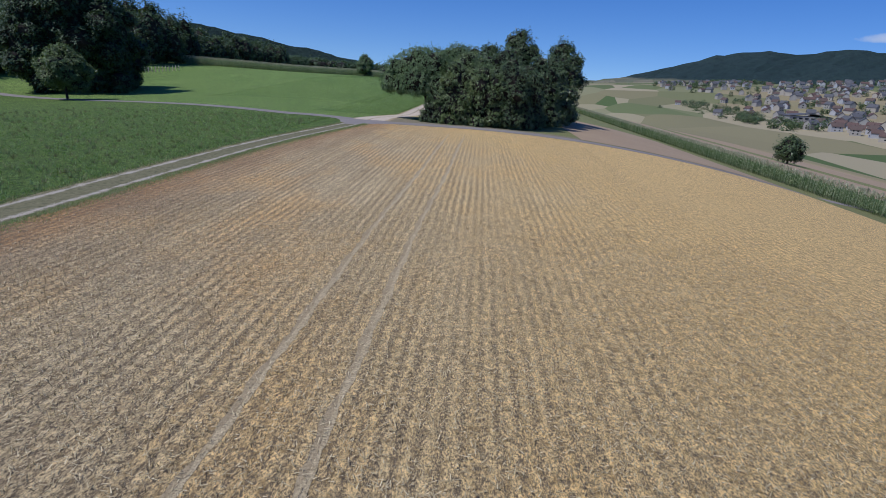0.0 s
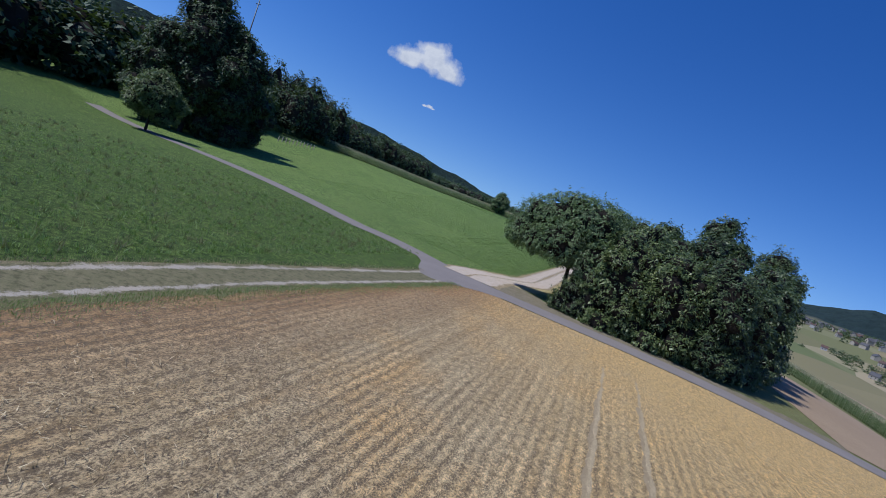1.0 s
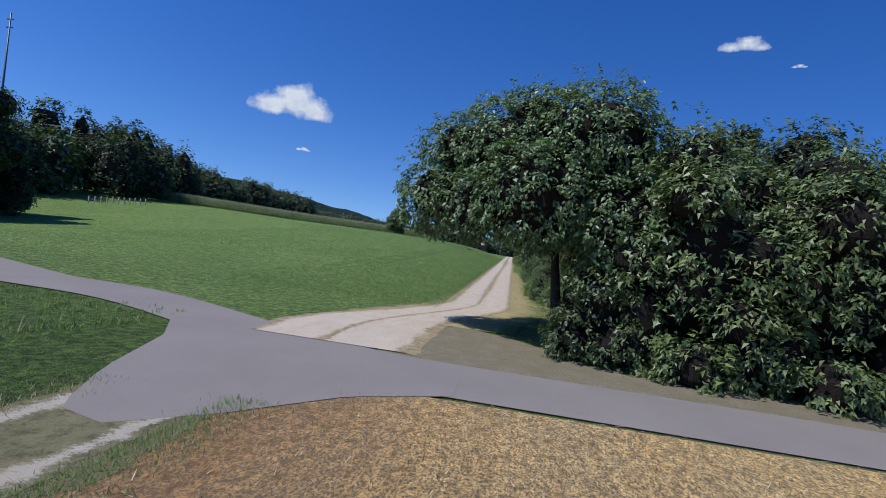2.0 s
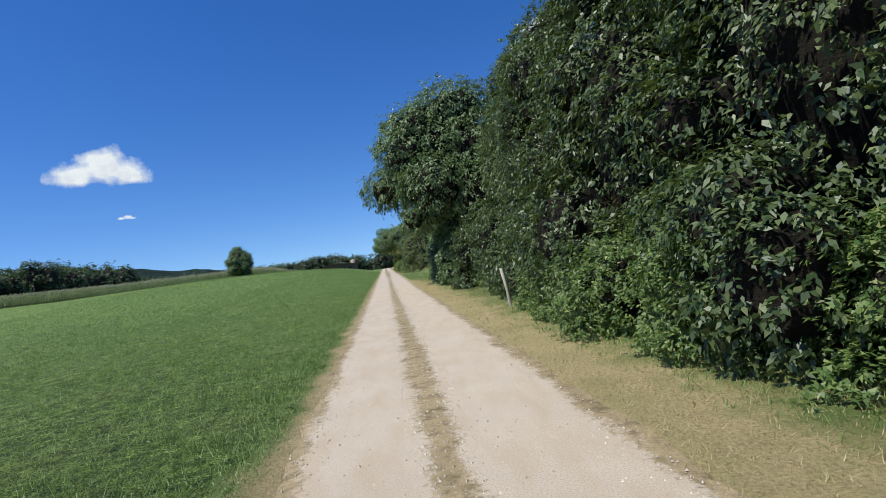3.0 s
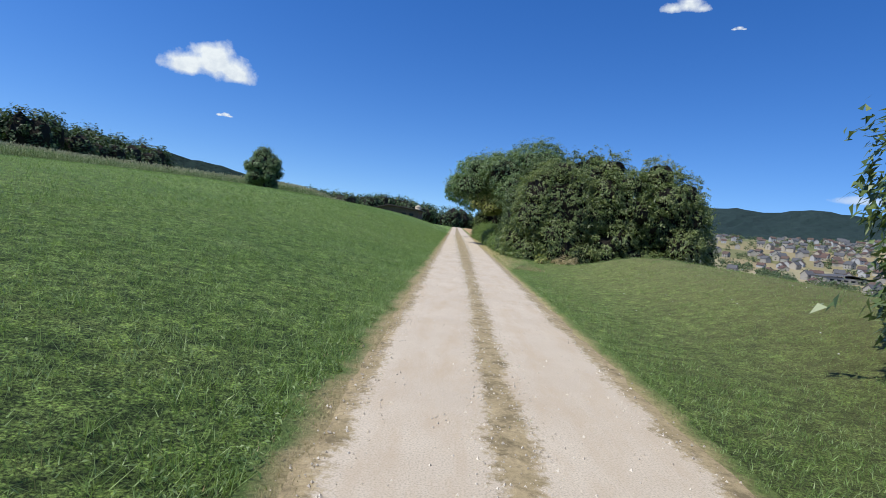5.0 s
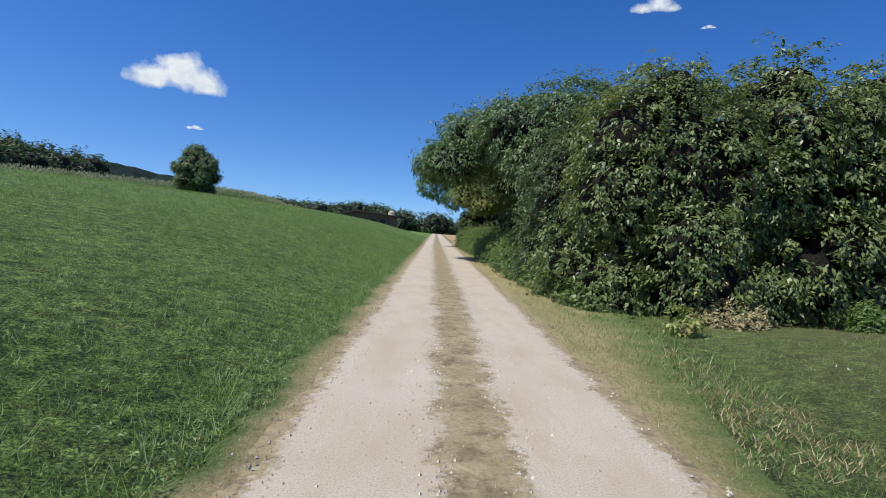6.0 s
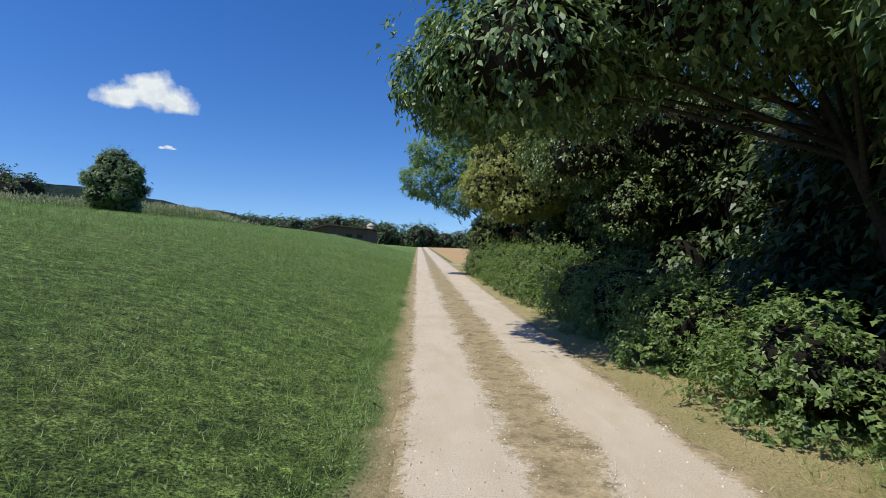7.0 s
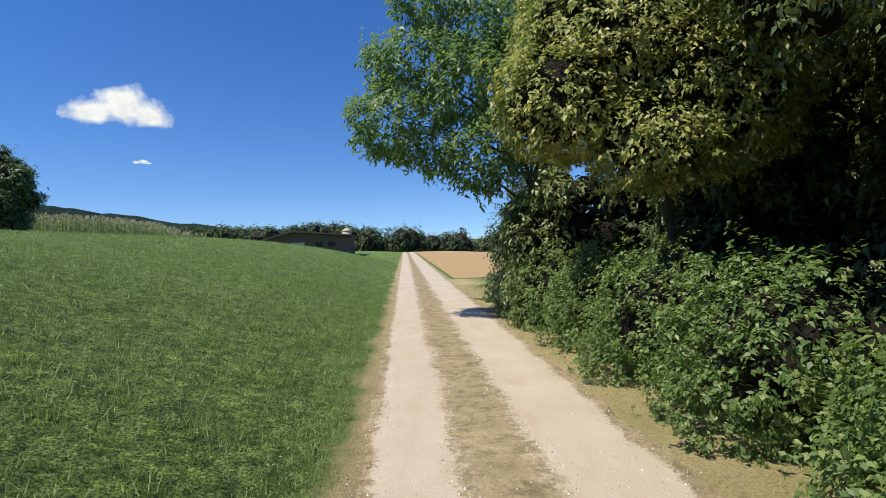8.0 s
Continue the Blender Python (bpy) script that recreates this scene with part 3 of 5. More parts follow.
def canopy(lobes, size, rng, cover=1.6, tuft=8, slim=0.55, droop=0.6, floor=0.03, thin=None, deep=0.45, gaps=0.75, wild=0.06, sides=4, crowd=(), bald=0.0):
    """Leafy sprigs over the outside of a set of lobes (x, y, z, rx, ry, rz), bunched, with hollows between the bunches.
    cover: leaf area over crown area; thin: a direction (x, y) turned from the camera, on whose side few leaves are
    kept; bald: share of leaves left off the underside, where the dark core shows."""
    L = np.array(lobes, float)
    R = L[:, 3:]
    p = 1.6
    area = 4 * np.pi * (((R[:, 0] * R[:, 1]) ** p + (R[:, 0] * R[:, 2]) ** p + (R[:, 1] * R[:, 2]) ** p) / 3) ** (1 / p)
    k = max(10, int(area.sum() * cover * (1 + deep) / (size * size * slim * 0.5 * tuft)))
    pick = rng.choice(len(L), k, p=area / area.sum())
    d = unit(rng.normal(0, 1, (k, 3)))
    n = unit(d / R[pick])
    under = rng.uniform(0, 1, k) < deep / (1 + deep)
    r = np.where(under, rng.uniform(0.74, 0.93, k), rng.uniform(0.95, 1.03, k))
    c = L[pick, :3] + d * R[pick] * r[:, None]
    other = np.linalg.norm((c[:, None] - L[None, :, :3]) / R[None], axis=2)
    other[np.arange(k), pick] = 9.0
    ok = (other.min(axis=1) > r * 0.95) & (c[:, 2] > floor)
    lam = 0.45 + size * 4.2
    bunch = 0.7 * lumps(c, lam, rng.uniform(0, 6, 3)) + 0.5 * lumps(c, lam * 2.6, rng.uniform(0, 6, 3))
    ok &= under | (rng.uniform(0, 1, k) < 1 - gaps + (gaps + 0.1) * smooth(-0.34, 0.22, bunch))
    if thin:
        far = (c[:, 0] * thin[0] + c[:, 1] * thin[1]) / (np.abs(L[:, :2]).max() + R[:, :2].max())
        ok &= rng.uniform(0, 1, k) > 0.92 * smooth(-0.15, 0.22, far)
    ok &= ~((n[:, 2] < -0.15) & (rng.uniform(0, 1, k) < bald))
    for q in crowd:
        ok &= np.linalg.norm((c - q[:3]) / q[3:], axis=1) > 0.92
    c = c + n * (bunch * 0.20 * lam)[:, None]
    out = (rng.uniform(0, 1, k) < wild) & ~under
    c[out] += n[out] * rng.uniform(0.1, 0.45, (int(out.sum()), 1)) * lam + (0, 0, 0.1 * lam)
    c, n = c[ok], n[ok]
    k = len(c)
    ax = unit(n * 0.75 + rng.normal(0, 0.45, (k, 3)) + (0, 0, 0.25 - 0.6 * droop))
    sd = unit(np.cross(ax, n + rng.normal(0, 0.3, (k, 3))))
    j = np.tile(np.arange(tuft), k)
    ax, sd, n, c = (np.repeat(v, tuft, 0) for v in (ax, sd, n, c))
    m = k * tuft
    s = np.where(j % 2, 1.0, -1.0)[:, None]
    P = c + ax * ((j / tuft - 0.4) * size * 2.3)[:, None] + sd * s * size * 0.38 + rng.normal(0, size * 0.22, (m, 3))
    P[:, 2] = np.maximum(P[:, 2], floor)
    N = unit(n * 0.55 + (-0.12, -0.06, 0.6) + rng.normal(0, 0.36, (m, 3)))
    D = ax * 0.4 + sd * s * 0.6 + rng.normal(0, 0.35, (m, 3)) - (0, 0, droop)
    D = unit(D - N * np.sum(D * N, axis=1, keepdims=True))
    S = np.cross(N, D)
    ln = (size * rng.uniform(0.6, 1.3, m))[:, None]
    W = ln * slim * 0.5 * rng.uniform(0.75, 1.15, m)[:, None]
    F = N * ln * rng.uniform(0.02, 0.15, m)[:, None]
    if sides == 3:
        return np.stack([P - D * ln * 0.45 + S * W, P + D * ln * 0.6, P - D * ln * 0.25 - S * W * 1.2], 1).reshape(-1, 3)
    return np.stack([P - D * ln * 0.5, P - D * ln * 0.1 + S * W + F, P + D * ln * 0.55 - F * 0.8, P - D * ln * 0.1 - S * W + F], 1).reshape(-1, 3)


def tube(points, radii, sides=7):
    """A bent, tapering round limb."""
    bm = bmesh.new()
    rings = []
    for k, (p, r) in enumerate(zip(points, radii)):
        p = Vector(p)
        a = Vector(points[min(k + 1, len(points) - 1)]) - Vector(points[max(k - 1, 0)])
        q = a.to_track_quat("Z", "Y")
        rings.append([bm.verts.new(p + q @ Vector((r * math.cos(2 * math.pi * i / sides), r * math.sin(2 * math.pi * i / sides), 0))) for i in range(sides)])
    for lo, hi in zip(rings, rings[1:]):
        for i in range(sides):
            bm.faces.new((lo[i], lo[(i + 1) % sides], hi[(i + 1) % sides], hi[i])).smooth = True
    bm.faces.new(rings[-1])
    return bm


def part(name, bm, material, parent, label=""):
    me = bpy.data.meshes.new(name)
    bm.to_mesh(me)
    bm.free()
    me.materials.append(material)
    ob = new(name, me)
    ob.parent = parent
    return tagged(ob, label) if label else ob


def plant(kind, x, y, label, category="", group=""):
    e = new(kind)
    e.location = (x, y, float(land(x, y)))
    return tagged(e, label, category or kind.split("_")[-1], group)


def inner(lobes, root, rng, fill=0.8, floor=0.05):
    """An added knobbly solid core inside the leaf shell; it blocks light and shows dark in the gaps."""
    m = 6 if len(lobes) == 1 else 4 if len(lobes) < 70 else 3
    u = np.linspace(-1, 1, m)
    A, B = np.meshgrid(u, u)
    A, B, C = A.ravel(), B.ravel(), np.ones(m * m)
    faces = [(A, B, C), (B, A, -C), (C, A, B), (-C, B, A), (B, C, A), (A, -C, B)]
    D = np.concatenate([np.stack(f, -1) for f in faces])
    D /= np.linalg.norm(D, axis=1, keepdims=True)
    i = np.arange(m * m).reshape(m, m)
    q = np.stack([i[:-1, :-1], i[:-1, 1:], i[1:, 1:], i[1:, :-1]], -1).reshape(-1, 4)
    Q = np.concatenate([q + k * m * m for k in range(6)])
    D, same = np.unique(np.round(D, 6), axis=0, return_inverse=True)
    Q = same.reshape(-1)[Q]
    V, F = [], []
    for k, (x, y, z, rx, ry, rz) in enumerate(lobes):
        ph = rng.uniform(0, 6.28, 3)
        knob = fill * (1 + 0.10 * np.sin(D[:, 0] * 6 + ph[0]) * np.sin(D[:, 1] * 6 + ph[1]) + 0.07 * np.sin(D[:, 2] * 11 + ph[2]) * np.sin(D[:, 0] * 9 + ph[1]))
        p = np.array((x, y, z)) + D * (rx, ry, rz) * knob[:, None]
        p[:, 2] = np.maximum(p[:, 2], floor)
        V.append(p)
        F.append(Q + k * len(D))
    mesh_object("dark_core", np.concatenate(V).tolist(), np.concatenate(F).tolist(), M_DARKCORE, root)


def crown_tree(kind, x, y, label, seed, lobes, leaf, material, stem=0.2, fork=3.0, group="", category="tree", fill=0.72, bare=0.0, **how):
    """A tree with a tapered trunk, a limb into each lobe of its crown, and sprigs of single leaves. lobes: place from the root, and radii. bare: a bare twig for so many lobes."""
    rng = np.random.default_rng(seed)
    root = plant(kind, x, y, label, category, group)
    L = np.array(lobes, float)
    top = L[np.argmax(L[:, 2])]
    cx, cy = L[:, 0].mean() * 0.5, L[:, 1].mean() * 0.5
    lean = (cx * 0.35 + rng.uniform(-0.1, 0.1), cy * 0.35 + rng.uniform(-0.1, 0.1), fork)
    part("trunk", tube([(0, 0, -0.3), (0, 0, 0.25), lean, (cx, cy, (fork + top[2]) / 2), tuple(top[:3])], [stem * 1.4, stem, stem * 0.75, stem * 0.4, stem * 0.08], 9), M_BARK, root)
    for k, c in enumerate(L):
        f = rng.uniform(0.15, 0.75)
        b = tuple(lean[i] + ((cx, cy, (fork + top[2]) / 2)[i] - lean[i]) * f for i in range(3))
        m = tuple(b[i] * 0.5 + c[i] * 0.5 + (0.25 if i == 2 else rng.uniform(-0.15, 0.15)) for i in range(3))
        part("limb", tube([b, m, tuple(c[:3])], [stem * 0.40, stem * 0.24, stem * 0.07], 6), M_BARK, root)
    soup("crown", canopy(lobes, leaf, rng, sides=3 if leaf > 0.21 else 4, **how), material, 3 if leaf > 0.21 else 4, root)
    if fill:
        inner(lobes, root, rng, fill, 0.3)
    return root


def tree(kind, x, y, high, wide, label, seed, leaf=0.16, material=None, stem=0.25, clear=0.22, group="", category="tree", lobes_n=13, fill=0.74, **how):
    """A free-standing tree with a lumpy dome of a crown. clear: share of the height that is bare stem."""
    rng = np.random.default_rng(seed + 7000)
    z0 = high * clear
    lobes = [(0, 0, z0 + (high - z0) * 0.50, wide * 0.74, wide * 0.74, (high - z0) * 0.44)]
    for k in range(lobes_n):
        a = 2 * math.pi * (k + rng.uniform(-0.3, 0.3)) / lobes_n * 3.0
        lvl = (k + 0.5) / lobes_n
        sz = rng.uniform(0.30, 0.44) * wide
        out = math.sqrt(max(0.03, 1 - (1.75 * lvl - 0.72) ** 2)) * wide * rng.uniform(0.92, 1.06) - sz * 0.75
        lobes.append((out * math.cos(a), out * math.sin(a), z0 + sz * 0.5 + (high - z0 - sz * 1.2) * lvl, sz, sz, sz * rng.uniform(0.75, 1.0)))
    return crown_tree(kind, x, y, label, seed, lobes, leaf, material or M_HAZEL, stem, max(0.6, z0 + high * 0.08), group, category, fill, **how)


CROWD = []


def neighbours(x, y, wide):
    """Bodies of the shrubs that crowd one at (x, y), as lobes from its root."""
    z = float(land(x, y))
    return [np.array((u - x, v - y, float(land(u, v)) - z + hh * 0.42, rr * 0.84, rr * 0.84, hh * 0.50)) for u, v, hh, rr in CROWD if 0.1 < math.hypot(u - x, v - y) < rr + wide]


def bush(kind, x, y, high, wide, label, seed, leaf=0.12, material=None, group="", lobes_n=15, stems=4, fill=0.74, broad=False, **how):
    """A shrub leafy to the ground, on several thin stems."""
    rng = np.random.default_rng(seed)
    root = plant(kind, x, y, label, "shrub", group)
    lobes = [(0, 0, high * 0.44, wide * 0.80, wide * 0.80, high * 0.48)]
    for k in range(lobes_n):
        a = 2 * math.pi * (k + rng.uniform(-0.35, 0.35)) / lobes_n * 4.0
        lvl = (k + rng.uniform(0.2, 0.8)) / lobes_n
        sz = rng.uniform(0.30, 0.42) * min(wide, high * 0.55)
        out = math.sqrt(max(0.02, 1 - max(0.0, lvl * 1.6 - 0.58) ** 2)) * wide * rng.uniform(0.92, 1.05) - sz * 0.8
        lobes.append((out * math.cos(a), out * math.sin(a), sz * 0.35 + (high - sz * 1.15) * lvl, sz, sz, sz * rng.uniform(0.8, 1.15)))
    for k in range(7):
        a = 2 * math.pi * (k + rng.uniform(-0.3, 0.3)) / 7
        sz = rng.uniform(0.30, 0.42) * wide
        lobes.append(((wide - sz * 0.75) * math.cos(a), (wide - sz * 0.75) * math.sin(a), high * rng.uniform(0.05, 0.20), sz, sz, min(sz, high * 0.3)))
    for k in range(stems):
        c = lobes[1 + k]
        part("stem", tube([(c[0] * 0.12, c[1] * 0.12, -0.2), (c[0] * 0.4, c[1] * 0.4, high * 0.3), c[:3]], [0.07 + high * 0.008, 0.05, 0.015], 6), M_BARK, root)
    sides = 4 if broad or 0.1 <= leaf <= 0.165 else 3
    soup("crown", canopy(lobes, leaf, rng, sides=sides, crowd=neighbours(x, y, wide), **how), material or M_HAZEL, sides, root)
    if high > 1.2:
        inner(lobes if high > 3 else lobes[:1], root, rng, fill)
    return root


# copse at the junction: a spreading walnut at the corner, then shrubs and trees along lane and track
crown_tree("walnut_tree", 3.6, 9.6, "spreading green walnut tree at the corner of the lane", 11,
           [(-2.6, 0.4, 7.2, 2.5, 2.5, 2.5), (-5.4, 0.2, 5.2, 1.7, 1.8, 1.5), (-4.6, 0.6, 7.2, 1.8, 1.9, 1.6), (-1.6, -2.2, 5.4, 2.3, 1.9, 2.0), (0.6, -1.0, 7.8, 2.6, 2.4, 2.2), (0.4, 2.4, 7.0, 2.8, 2.6, 2.6),
            (-3.0, 2.4, 6.4, 2.2, 2.0, 1.9), (1.8, -2.4, 4.6, 2.0, 1.8, 2.2), (-1.6, 0.6, 8.9, 1.7, 1.7, 1.3), (-3.6, -1.4, 4.9, 1.8, 1.5, 1.4), (0.4, 5.2, 6.0, 2.8, 2.4, 2.4), (-0.2, 7.6, 5.2, 2.0, 1.8, 1.6), (2.8, 6.6, 5.6, 2.6, 2.6, 2.6)], 0.18, M_WALNUT, 0.24, 2.6, droop=0.7, cover=1.2, deep=0.3, wild=0.07)
# x, y, height, radius, sort, leaf: along the lane, behind it, along the track
COPSE = [
    (4.7, 6.6, 3.6, 1.8, "d", 0.16), (7.6, 7.0, 8.6, 3.2, "h", 0.22), (11.8, 6.8, 8.4, 3.3, "h", 0.22), (15.4, 7.6, 9.8, 3.3, "d", 0.22), (18.2, 11.0, 9.2, 3.0, "d", 0.24),
    (9.4, 13.6, 10.2, 4.0, "h", 0.3), (15.0, 15.0, 11.4, 4.0, "d", 0.3), (20.4, 17.6, 11.0, 3.6, "d", 0.3), (23.0, 25.6, 11.5, 3.6, "d", 0.36), (25.6, 34.0, 12.0, 4.0, "d", 0.4),
]
COPSE += [
    (7.0, 23.0, 8.8, 2.9, "h", 0.12), (6.6, 26.2, 9.6, 3.3, "d", 0.12), (6.7, 31.6, 10.0, 3.6, "d", 0.13), (7.0, 37.2, 10.6, 3.6, "d", 0.12),
    (7.6, 42.6, 11.4, 3.8, "d", 0.13), (9.4, 48.4, 13.0, 3.8, "h", 0.165), (7.9, 62.6, 8.6, 3.5, "h", 0.17), (8.2, 68.2, 8.8, 3.6, "h", 0.17),
    (8.6, 73.6, 8.6, 3.6, "h", 0.18), (8.4, 78.4, 7.2, 3.3, "h", 0.18), (10.8, 54.6, 11.0, 3.6, "d", 0.26), (12.0, 62.0, 11.0, 4.0, "d", 0.3),
]
COPSE += [(12.5, 22.0, 10.5, 4.4, "d", 0.42), (13.0, 30.0, 10.8, 4.4, "d", 0.42), (13.5, 38.5, 11.2, 4.4, "d", 0.42), (14.5, 48.0, 10.5, 4.4, "d", 0.42), (14.5, 58.0, 9.5, 4.4, "d", 0.42)]
CROWD += [q[:4] for q in COPSE]
for k, (x, y, hh, rr, sort, lf) in enumerate(COPSE):
    # thin drops leaves on the sides the camera does not see
    near = x < 10 and 18 < y < 70
    bush("copse_shrub", x, y, hh, rr, "tall dense green shrub of the copse" if sort == "h" else "tall dark green shrub of the copse", 100 + k, lf,
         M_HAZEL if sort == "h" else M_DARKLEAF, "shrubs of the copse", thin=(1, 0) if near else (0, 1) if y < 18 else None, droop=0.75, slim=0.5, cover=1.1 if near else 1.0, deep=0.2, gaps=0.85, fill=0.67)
for k, (x, y, hh, rr) in enumerate([(17.6, 31.0, 15.4, 4.0), (27.0, 42.0, 15.2, 4.6), (12.6, 41.0, 13.0, 4.2)]):
    tree("copse_tree", x, y, hh, rr, "tall dark green tree standing above the copse", 150 + k, 0.34, M_DARKLEAF, 0.3, 0.25, cover=1.3)
crown_tree("walnut_tree", 5.2, 55.0, "walnut tree reaching over the gravel track", 12,
           [(-1.0, 0.0, 8.6, 3.4, 3.2, 2.8), (-4.6, 1.4, 6.9, 1.7, 1.9, 1.4), (-3.2, -1.4, 8.6, 1.9, 1.9, 1.7), (-3.2, 2.0, 7.2, 2.0, 2.0, 1.9), (-1.8, -3.2, 6.2, 2.1, 1.8, 1.9), (-2.6, -0.2, 10.2, 2.1, 2.2, 1.6),
            (1.6, -1.2, 8.2, 2.8, 2.8, 2.8), (1.0, 2.2, 7.4, 2.8, 2.6, 2.6), (-1.6, 3.4, 5.4, 1.9, 1.8, 1.7), (-3.3, -0.6, 4.5, 0.9, 0.9, 0.9), (-2.0, -0.8, 5.2, 1.1, 1.1, 1.0), (-3.0, -2.8, 6.0, 1.1, 1.1, 0.9), (1.0, -3.4, 5.4, 2.0, 1.6, 2.2), (0.4, 0.0, 11.4, 2.6, 2.6, 2.0), (-1.6, 0.6, 11.2, 1.8, 1.8, 1.4), (3.4, 0.4, 6.6, 2.4, 2.8, 3.0), (3.2, -3.0, 6.4, 2.2, 2.2, 2.6)], 0.19, M_WALNUT, 0.22, 2.8, fill=0.70, droop=1.0, slim=0.45, cover=1.2, deep=0.3, wild=0.16, bald=0.4)
# shade below the walnut is put into leaf colour: darker leaves on some shrubs
for k, (x, y, hh, rr) in enumerate([(5.0, 60.2, 4.6, 1.9), (5.4, 64.4, 5.4, 2.0), (4.7, 57.6, 4.0, 1.6), (7.8, 52.0, 3.0, 1.6), (5.2, 48.2, 4.4, 1.9), (4.5, 53.2, 4.4, 1.5)]):
    bush("copse_shrub", x, y, hh, rr, "green shrub under the walnut tree", 140 + k, 0.15, M_DARKLEAF if y < 50 or k in (2, 3) else M_WALNUT, "shrubs of the copse")

# long hedge further along the track
HEDGE = [
    (5.95, 107.9, 7.0, 3.2, "h", 0.125), (9.6, 108.8, 7.7, 3.5, "h", 0.16), (13.0, 109.4, 7.8, 3.6, "h", 0.16), (15.4, 111.8, 6.6, 2.9, "h", 0.18), (5.75, 112.6, 7.2, 3.1, "d", 0.12), (9.6, 114.0, 8.6, 3.6, "d", 0.26),
]
HEDGE += [
    (9.4, 119.4, 8.2, 3.2, "d", 0.28), (10.2, 125.4, 8.4, 3.4, "d", 0.28), (10.0, 131.4, 8.6, 3.4, "d", 0.28), (10.0, 137.4, 9.8, 3.3, "d", 0.26), (9.0, 143.0, 9.4, 3.2, "d", 0.24),
    (7.2, 147.6, 6.6, 2.6, "d", 0.2), (4.3, 151.6, 5.0, 2.0, "d", 0.16), (3.5, 146.2, 5.4, 1.8, "h", 0.14),
]
CROWD += [q[:4] for q in HEDGE]
for k, (x, y, hh, rr, sort, lf) in enumerate(HEDGE):
    bush("hedge_shrub", x, y, hh, rr, "tall dense green hedgerow shrub" if sort == "h" else "tall dark green hedgerow shrub", 200 + k, lf,
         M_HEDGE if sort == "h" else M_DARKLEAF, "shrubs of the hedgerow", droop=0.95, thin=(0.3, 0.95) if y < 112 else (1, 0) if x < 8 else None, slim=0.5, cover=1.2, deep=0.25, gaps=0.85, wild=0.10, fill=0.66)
crown_tree("walnut_tree", 7.2, 121.6, "walnut tree arching over the gravel track", 18,
           [(-3.6, 0.4, 6.8, 2.6, 2.6, 1.8), (-6.8, 0.6, 5.5, 1.6, 1.5, 1.2), (-7.8, 2.2, 5.5, 1.3, 1.6, 1.0), (-7.0, 3.7, 5.8, 1.6, 1.6, 1.2), (-4.8, 3.4, 6.2, 1.9, 1.6, 1.4), (-6.0, 1.8, 7.2, 1.8, 2.0, 1.3), (-4.0, -2.6, 6.7, 1.9, 1.7, 1.6),
            (-1.0, -1.6, 7.6, 2.6, 2.4, 2.0), (-1.2, 1.6, 7.8, 2.8, 2.2, 2.0), (1.2, 0.0, 6.4, 2.4, 2.6, 2.4), (-3.0, -4.2, 4.9, 1.6, 1.4, 1.7)], 0.18, M_WALNUT, 0.15, 2.6, fill=0.70, droop=1.0, slim=0.45, cover=1.35, deep=0.3, wild=0.16, bald=0.15)
crown_tree("hedge_tree", 6.8, 133.0, "tall green tree of the hedgerow", 19,
           [(-0.8, -1.4, 3.6, 1.2, 1.5, 1.2), (-0.8, 1.6, 3.8, 1.2, 1.5, 1.2), (1.6, 1.0, 5.4, 2.2, 2.4, 2.2), (-2.2, -0.8, 5.7, 1.8, 1.9, 1.5), (-2.2, 2.2, 6.0, 1.8, 1.9, 1.6), (-1.8, 5.0, 6.3, 1.7, 1.7, 1.4), (-0.3, 0.6, 7.6, 2.2, 2.3, 1.6), (-0.5, 3.8, 7.5, 2.0, 1.9, 1.5),
            (0.8, -2.0, 6.6, 2.4, 2.1, 2.0), (1.8, 6.0, 6.6, 2.2, 2.4, 2.2), (1.4, 3.0, 7.4, 2.0, 2.0, 1.8)], 0.135, M_HAZEL, 0.2, 1.8, fill=0.72, droop=0.8, cover=1.2, deep=0.25, wild=0.14, bald=0.5)
crown_tree("yellowing_tree", 4.4, 141.2, "tree with yellowing leaves beside the track", 14,
           [(-1.0, 0.0, 6.2, 2.0, 1.8, 1.9), (-2.4, -0.4, 5.0, 1.3, 1.3, 1.1), (-2.0, 0.2, 6.6, 1.2, 1.3, 1.1), (0.4, -0.6, 5.2, 1.9, 1.6, 1.6), (0.2, 0.4, 7.6, 1.8, 1.7, 1.3), (1.4, 0.4, 6.4, 1.7, 1.6, 1.8), (-0.8, -1.0, 4.2, 1.4, 1.0, 0.9)], 0.115, M_YELLOW, 0.14, 2.2, droop=0.7, cover=1.4)
crown_tree("ash_tree", 3.9, 147.6, "light green tree overhanging the gravel track", 13,
           [(-5.0, -1.2, 6.0, 1.5, 1.4, 1.1), (-4.4, -0.6, 7.8, 1.6, 1.5, 1.1), (-2.8, -1.4, 6.9, 1.6, 1.5, 1.2), (-2.4, -0.4, 8.9, 1.8, 1.7, 1.2), (-2.6, -1.6, 4.9, 1.3, 1.2, 1.0), (-0.6, -0.6, 7.4, 1.9, 1.8, 1.7), (-3.8, -0.8, 9.6, 1.3, 1.3, 0.9), (-0.4, 0.2, 9.4, 1.8, 1.7, 1.2), (-4.0, -1.0, 5.2, 1.1, 1.1, 0.8)],
           0.19, M_ASH, 0.13, 2.6, fill=0, droop=0.45, slim=0.42, cover=0.85, deep=0.9, gaps=0.9)
